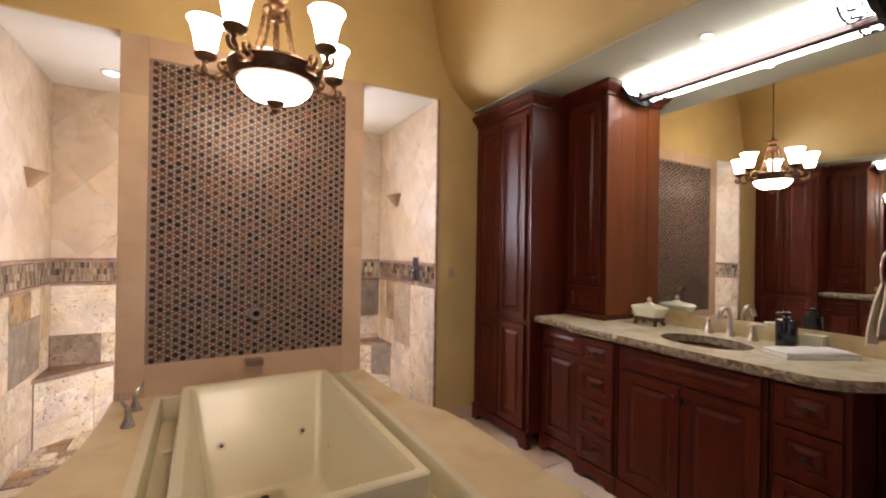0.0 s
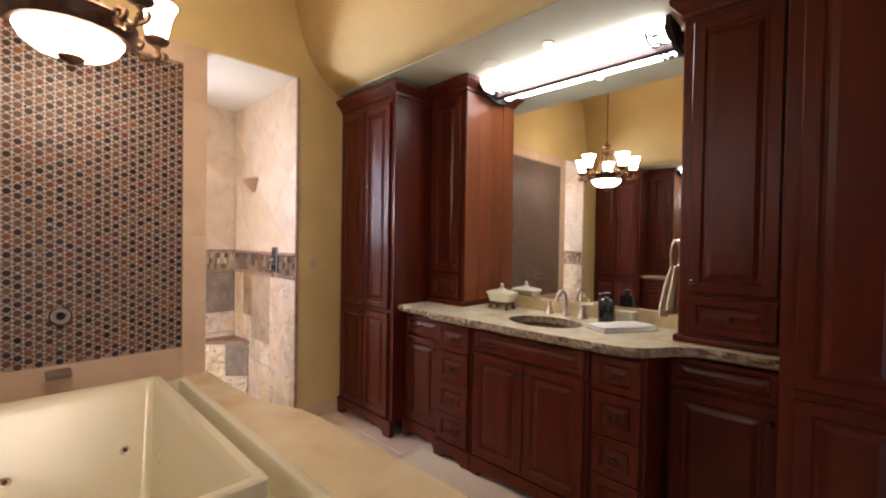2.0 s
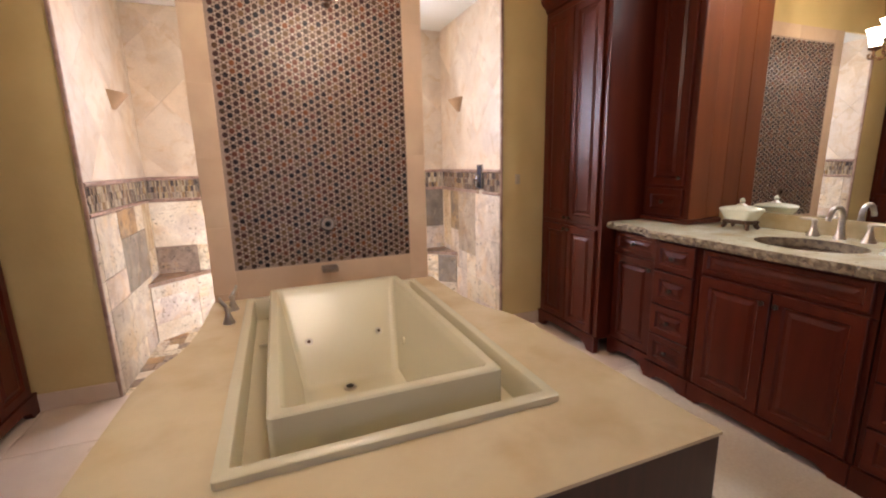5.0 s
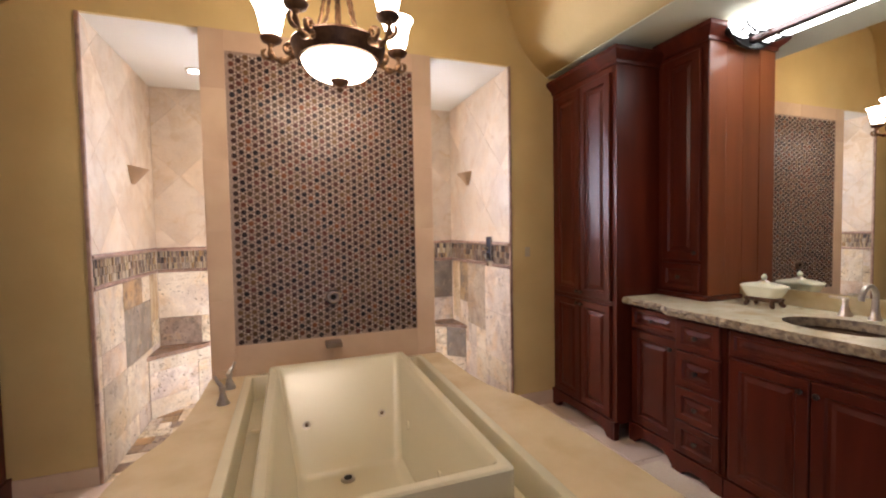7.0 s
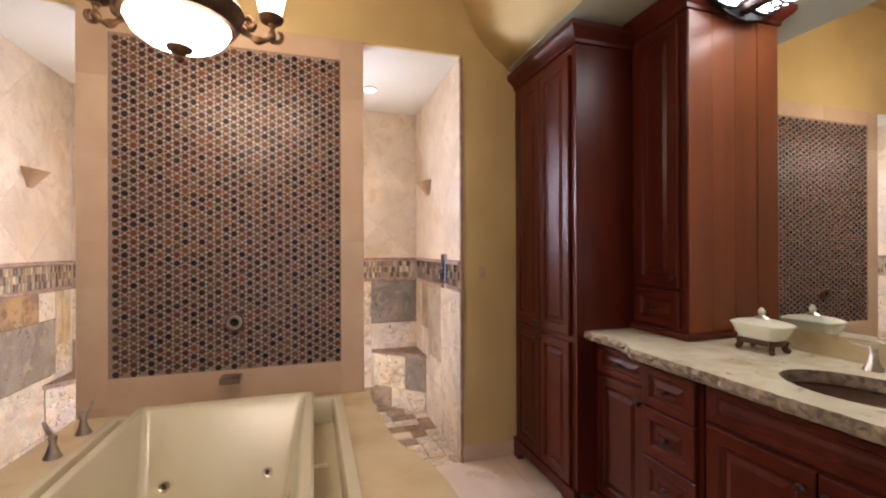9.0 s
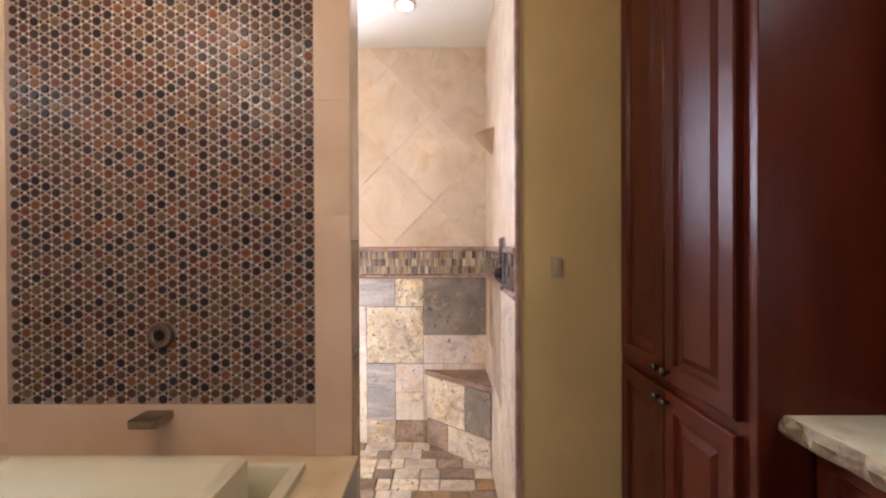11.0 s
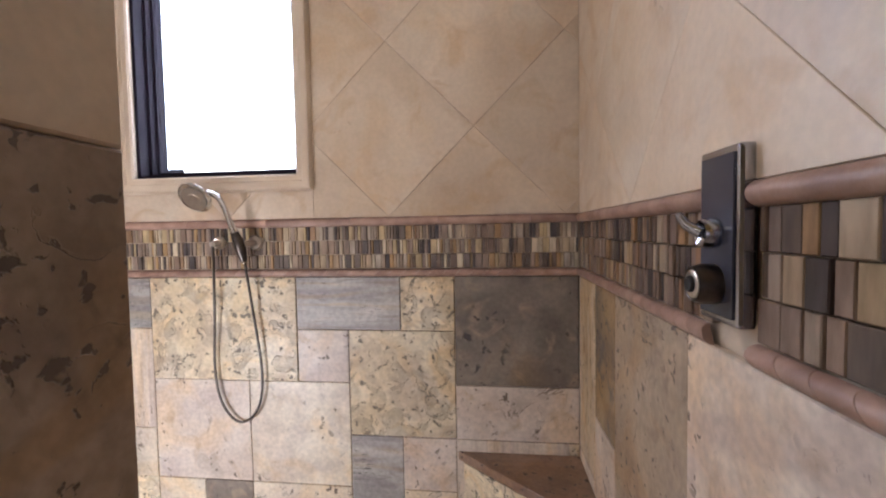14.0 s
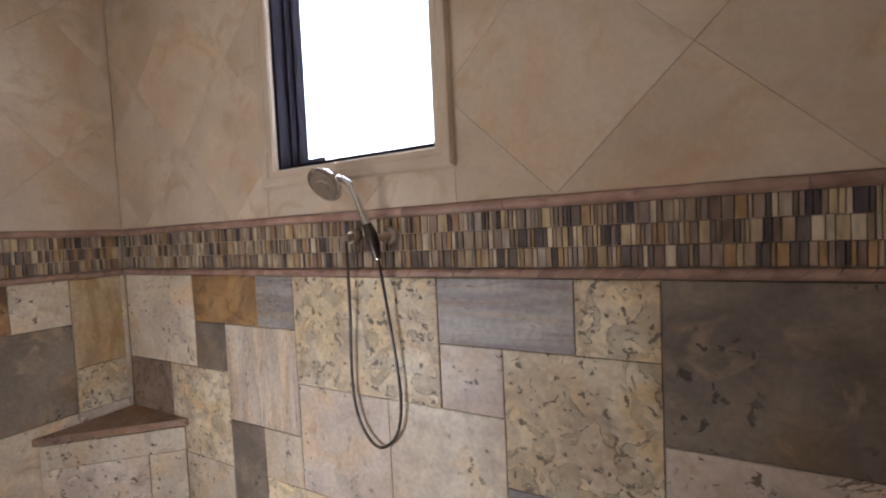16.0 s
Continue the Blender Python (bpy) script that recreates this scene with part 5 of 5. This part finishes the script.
def versailles(wall, place, u0, u1, origin, fixed, seed, bottom=-0.02, lean=None):
    """Mixed-size travertine pattern hung from VTOP; k counts units to the left of origin, r rows down."""
    rng = random.Random(seed)
    kmin, kmax = math.floor((origin - u1) / UNIT), math.ceil((origin - u0) / UNIT)
    rows = 6
    used = {}
    tiles = list(fixed)
    for k0, k1, r0, r1, kind in fixed:
        for k in range(k0, k1):
            for r in range(r0, r1):
                used[(k, r)] = 1
    kinds = ["cream"] * 4 + ["veined"] * 3 + ["mottled"] * 3 + ["tan", "gold", "grey", "grey"]
    for r in range(rows):
        for k in range(kmin, kmax):
            if (k, r) in used:
                continue
            sizes = [(2, 2), (3, 2), (2, 1), (1, 2), (2, 2), (1, 1)]
            rng.shuffle(sizes)
            for w, h in sizes + [(1, 1)]:
                cells = [(k + i, r + j) for i in range(w) for j in range(h)]
                if all(c not in used and c[0] < kmax and c[1] < rows for c in cells):
                    for c in cells:
                        used[c] = 1
                    tiles.append((k, k + w, r, r + h, rng.choice(lean or kinds)))
                    break
    for k0, k1, r0, r1, kind in tiles:
        a, b = origin - k1 * UNIT, origin - k0 * UNIT
        poly = span([(a, VTOP - r1 * UNIT), (b, VTOP - r1 * UNIT), (b, VTOP - r0 * UNIT), (a, VTOP - r0 * UNIT)], u0, u1, bottom, VTOP)
        if poly:
            part("tile", slab(sheet(), poly, place, 0.0, 0.012 + rng.uniform(-0.0015, 0.001), 0.0010, 0.0022), TRAV[kind], wall)


def diamonds(wall, place, u0, u1, v0, v1, vertex, holes=None):
    h = 0.29
    for i in range(-14, 15):
        for j in range(0, 6):
            if (i + j) % 2:
                continue
            cu, cv = vertex + h * i + 0.0, v0 + h * j + 0.0
            d = [(cu - h, cv), (cu, cv - h), (cu + h, cv), (cu, cv + h)]
            if holes:
                a, b, c, e = holes
                bits = [span(d, u0, a, v0, v1), span(d, b, u1, v0, v1), span(d, a, b, v0, c), span(d, a, b, e, v1)]
            else:
                bits = [span(d, u0, u1, v0, v1)]
            for p in bits:
                if p:
                    part("tile", slab(sheet(), p, place, 0.0, 0.012, 0.0004, 0.0009), DIAMOND, wall)


def band(wall, place, u0, u1, singly, seed, widths=(0.008, 0.010, 0.011, 0.014, 0.022)):
    """Border of three courses of slate strips between two rounded stone liners."""
    rng = random.Random(seed)
    joined = None if singly else sheet()
    for row in range(3):
        v0 = 1.0875 + row * 0.0487
        u = u0 + 0.002
        while u < u1 - 0.006:
            w = rng.choice(widths)
            e = min(u + w, u1 - 0.002)
            bm = sheet() if singly else joined
            if e - u > 0.005:
                slab(bm, [(u, v0), (e, v0), (e, v0 + 0.0487), (u, v0 + 0.0487)], place, 0.0, 0.010 + rng.uniform(-0.003, 0.003), 0.0008, 0.0012)
                if singly:
                    part("strip", bm, STRIP, wall)
            u = e
    if joined:
        tagged(part("strip_mosaic", joined, STRIPS, wall, "small gold and grey slate strips"), kind="stuff")
    for v, r in ((1.073, 0.013), (1.2475, 0.0145)):
        u = u0
        while u < u1 - 0.01:
            rope = 0.012 if v < 1.1 else 0.0
            e = min(u + (0.046 if rope else 0.30), u1)
            if u1 - e < 0.02:
                e = u1
            bm = sheet()
            n = 8
            ends = []
            for q in (u + 0.0008, e - 0.0008):
                ends.append([bm.verts.new(place(min(max(q + rope * math.cos(math.pi * i / n), u0), u1), v + r * math.cos(math.pi * i / n), 0.008 + r * 1.15 * math.sin(math.pi * i / n))) for i in range(n + 1)])
            for i in range(n):
                bm.faces.new((ends[0][i], ends[0][i + 1], ends[1][i + 1], ends[1][i]))
            bm.faces.new(ends[0])
            bm.faces.new(ends[1][::-1])
            part("liner", bm, LINER, wall, "", 40)
            u = e


def on_north(u, v, d):
    return (u, BACK + 0.012 - d, v)


def on_east(u, v, d):
    return (SR + 0.012 - d, u, v)


def on_west(u, v, d):
    return (SL - 0.012 + d, u, v)


NORTH = ((-3, 0, 0, 2, "grey"), (0, 1, 0, 1, "mottled"), (1, 3, 0, 1, "slate"), (3, 6, 0, 2, "mottled"), (6, 7, 0, 1, "slate"), (7, 9, 0, 1, "gold"), (9, 12, 0, 2, "cream"),
         (0, 2, 1, 3, "mottled"), (2, 3, 1, 2, "rosy"), (6, 8, 1, 3, "veined"), (8, 9, 1, 2, "grey"), (2, 4, 2, 4, "cream"), (4, 6, 2, 4, "rosy"), (-3, 0, 2, 3, "rosy"),
         (1, 2, 3, 5, "slate"), (0, 1, 3, 4, "rosy"), (6, 7, 3, 4, "cream"), (7, 8, 3, 5, "grey"), (8, 10, 2, 4, "mottled"), (2, 4, 4, 6, "cream"), (0, 1, 4, 5, "cream"))
versailles(shower_north, on_north, SL, SR, 1.415, NORTH, 3)
versailles(shower_east, on_east, 3.262, BACK - 0.001, BACK - 0.02, ((0, 1, 0, 3, "goldpale"), (1, 2, 0, 2, "rustic"), (2, 4, 0, 3, "pitted"), (4, 7, 0, 2, "rosy"), (1, 2, 2, 4, "rosy"), (0, 1, 3, 5, "veined")), 8,
           lean=["veined", "rosy", "cream", "rosy"])
versailles(shower_west, on_west, 3.262, BACK - 0.001, BACK - 0.02, ((0, 1, 0, 2, "goldpale"), (1, 2, 0, 1, "cream"), (1, 4, 1, 3, "grey"), (2, 4, 0, 1, "gold"), (0, 1, 2, 3, "mottled")), 12,
           lean=["cream", "rosy", "cream"])
HOLE = (WX0 - TW + 0.004, WX1 + TW - 0.004, WZ0 - TW + 0.004, WZ1 + TW - 0.004)
diamonds(shower_north, on_north, SL, SR, 1.262, SHOWER_TOP - 0.002, 1.197 + 0.29, HOLE)
diamonds(shower_east, on_east, 3.262, BACK - 0.001, 1.262, SHOWER_TOP - 0.002, 3.38 + 0.29)
diamonds(shower_west, on_west, 3.262, BACK - 0.001, 1.262, SHOWER_TOP - 0.002, 3.38 + 0.29)
band(shower_north, on_north, SL, SR, False, 5)
band(shower_east, on_east, 3.262, 3.544, True, 6, (0.022, 0.030, 0.038))
band(shower_east, on_east, 3.633, BACK - 0.001, True, 9, (0.010, 0.014, 0.018, 0.025))
band(shower_west, on_west, 3.262, BACK - 0.001, False, 7)


# rounded liners up the free edges of the shower side walls
for wall, x, s in ((shower_east, SR, 1), (shower_west, SL, -1)):
    for z0, z1 in ((-0.015, 0.45), (0.4505, 1.055), (1.0555, 1.262), (1.2625, 1.86), (1.8605, SHOWER_TOP - 0.003)):
        bm = sheet()
        arc = [(x - s * (0.009 * math.sin(math.pi * i / 8) - 0.002), 3.2495 - 0.011 * math.cos(math.pi * i / 8)) for i in range(9)]
        prism(bm, arc + [(x + s * 0.0115, 3.2605), (x + s * 0.0115, 3.2385)], "z", z0, z1)
        part("edge_liner", bm, LINER, wall, "", 40)


# limestone frame of the mosaic, jamb slabs and the mosaic itself
def on_pier(u, v, d):
    return (u, WALL_Y + 0.012 - d, v)


cuts = (0.0, 0.55, 0.965, 1.38, 1.795, 2.21, SHOWER_TOP)
for x0, x1 in ((PL, ML), (MR, PR)):
    for a, b in zip(cuts, cuts[1:]):
        part("border_slab", slab(sheet(), [(x0, a), (x1, a), (x1, b), (x0, b)], on_pier, 0.0, 0.012, 0.0002, 0.0008), LIME, pier)
for a, b in ((ML, 0.52), (0.52, MR)):
    part("border_slab", slab(sheet(), [(a, MT), (b, MT), (b, SHOWER_TOP), (a, SHOWER_TOP)], on_pier, 0.0, 0.012, 0.0002, 0.0008), LIME, pier)
    part("border_slab", slab(sheet(), [(a, 0.45), (b, 0.45), (b, MB), (a, MB)], on_pier, 0.0, 0.012, 0.0002, 0.0008), LIME, pier)
for x, s in ((PR, 1), (PL, -1)):
    def on_jamb(u, v, d, x=x, s=s):
        return (x - s * (0.012 - d), u, v)
    for a, b, mat in ((0.0, 0.42, TRAV["rustic"]), (0.42, 0.85, TRAV["gold"]), (0.85, 1.29, TRAV["tan"]), (1.29, 1.93, DIAMOND), (1.93, SHOWER_TOP, DIAMOND)):
        part("jamb_slab", slab(sheet(), [(WALL_Y + 0.012, a), (PB - 0.001, a), (PB - 0.001, b), (WALL_Y + 0.012, b)], on_jamb, 0.0, 0.012, 0.0006, 0.003), mat, pier)
part("back_cladding", box(sheet(), PL + 0.0125, PR - 0.0125, PB - 0.0118, PB - 0.001, 0, SHOWER_TOP - 0.001), TRAV["cream"], pier)

part("mosaic_bed", box(sheet(), ML - 0.001, MR + 0.001, WALL_Y + 0.003, WALL_Y + 0.0115, MB - 0.001, MT + 0.001), MOSAIC_GROUT, pier, "pale grout of the mosaic panel")


def penny(bm, c, r, n, out):
    a, b, t = [], [], []
    for i in range(n):
        q = 2 * math.pi * i / n
        a.append(bm.verts.new((c[0] + r * math.cos(q), c[1], c[2] + r * math.sin(q))))
        b.append(bm.verts.new((c[0] + r * math.cos(q), c[1] - out * 0.6, c[2] + r * math.sin(q))))
        t.append(bm.verts.new((c[0] + r * 0.82 * math.cos(q), c[1] - out, c[2] + r * 0.82 * math.sin(q))))
    for p, q in ((a, b), (b, t)):
        for i in range(n):
            bm.faces.new((p[i], p[(i + 1) % n], q[(i + 1) % n], q[i]))
    bm.faces.new(t)


PITCH = 0.0446
COL = PITCH * math.sqrt(3) / 2
shared_bm = sheet()
penny(shared_bm, (0, 0, 0), 0.0157, 10, 0.0045)
bmesh.ops.recalc_face_normals(shared_bm, faces=shared_bm.faces)
penny_mesh = bpy.data.meshes.new("penny_tile")
shared_bm.to_mesh(penny_mesh)
shared_bm.free()
penny_mesh.materials.append(PENNY)
rng = random.Random(11)
rest, dots, glints, count = sheet(), sheet(), sheet(), 0
cols, rows = int((MR - ML) / COL), int((MT - MB) / PITCH)
u_start = MR - 0.019 - (cols - 1) * COL
y_bed = WALL_Y + 0.003
for i in range(cols):
    for j in range(rows + 1):
        u, v = u_start + i * COL, MB + 0.018 + j * PITCH + (PITCH / 2 if i % 2 else 0)
        if v < MT - 0.016:
            if u > 0.72 and 0.88 < v < 2.0 and count < 300 and math.hypot(u - 0.53, v - 0.947) > 0.05:
                ob = new("penny_tile", penny_mesh)
                ob.parent = pier
                ob.location = (u, y_bed, v)
                ob.rotation_euler = (rng.uniform(-0.06, 0.06), rng.uniform(0, 6.28), rng.uniform(-0.06, 0.06))
                count += 1
            elif math.hypot(u - 0.53, v - 0.947) > 0.05:
                penny(rest, (u, y_bed, v), 0.0157, 10, 0.0045 + rng.uniform(-0.0008, 0.0008))
        for du, dv in ((COL * 0.667, 0.0), (COL * 0.333, PITCH / 2)):
            if ML + 0.006 < u + du < MR - 0.006 and v + dv < MT - 0.006 and math.hypot(u + du - 0.53, v + dv - 0.947) > 0.05:
                penny(dots, (u + du, y_bed, v + dv), 0.0050, 6, 0.003)
        for du, dv in ((0.0, PITCH / 2), (COL / 2, PITCH / 4), (COL / 2, -PITCH / 4)):
            if ML + 0.006 < u + du < MR - 0.006 and MB + 0.006 < v + dv < MT - 0.006 and math.hypot(u + du - 0.53, v + dv - 0.947) > 0.05 and rng.random() < 0.95:
                penny(glints, (u + du, y_bed, v + dv), 0.0030, 6, 0.0042)
tagged(part("glass_bits", glints, GLINT, pier, "tiny cream glass bits between the round tiles"), kind="stuff")
tagged(part("penny_tiles", rest, PENNY_JOINED, pier, "round glazed brown and rust tiles"), kind="stuff")
tagged(part("dot_tiles", dots, DOT, pier, "small round glass dots"), kind="stuff")

# floor tiles
def on_floor(u, v, d):
    return (u, v, -0.012 + d)


floor_ob = bpy.data.objects["floor"]
S = 0.457
for i in range(-6, 8):
    for j in range(-5, 9):
        p = span([(CENTRE + 0.2 + i * S, 3.255 - (j + 1) * S), (CENTRE + 0.2 + (i + 1) * S, 3.255 - (j + 1) * S), (CENTRE + 0.2 + (i + 1) * S, 3.255 - j * S), (CENTRE + 0.2 + i * S, 3.255 - j * S)], XL, XR, LOW, 3.255)
        if p:
            part("floor_tile", slab(sheet(), p, on_floor, 0.0, 0.012, 0.0015, 0.002), FLOOR, floor_ob)
sf = bpy.data.objects["shower_floor"]
kinds = ["tan", "cream", "gold", "mottled", "veined"]
rng = random.Random(21)
for j in range(11):
    u = SL
    while u < SR - 0.01:
        w = rng.choice((0.08, 0.11, 0.15, 0.19))
        e = min(u + w, SR)
        if e - u > 0.015:
            part("floor_stone", slab(sheet(), [(u, 3.262 + j * 0.109), (e, 3.262 + j * 0.109), (e, 3.262 + (j + 1) * 0.109), (u, 3.262 + (j + 1) * 0.109)], lambda a, b, d: (a, b, -0.02 + d), 0.0, 0.014 + rng.uniform(-0.002, 0.002), 0.003, 0.004), TRAV[rng.choice(kinds)], sf)
        u = e
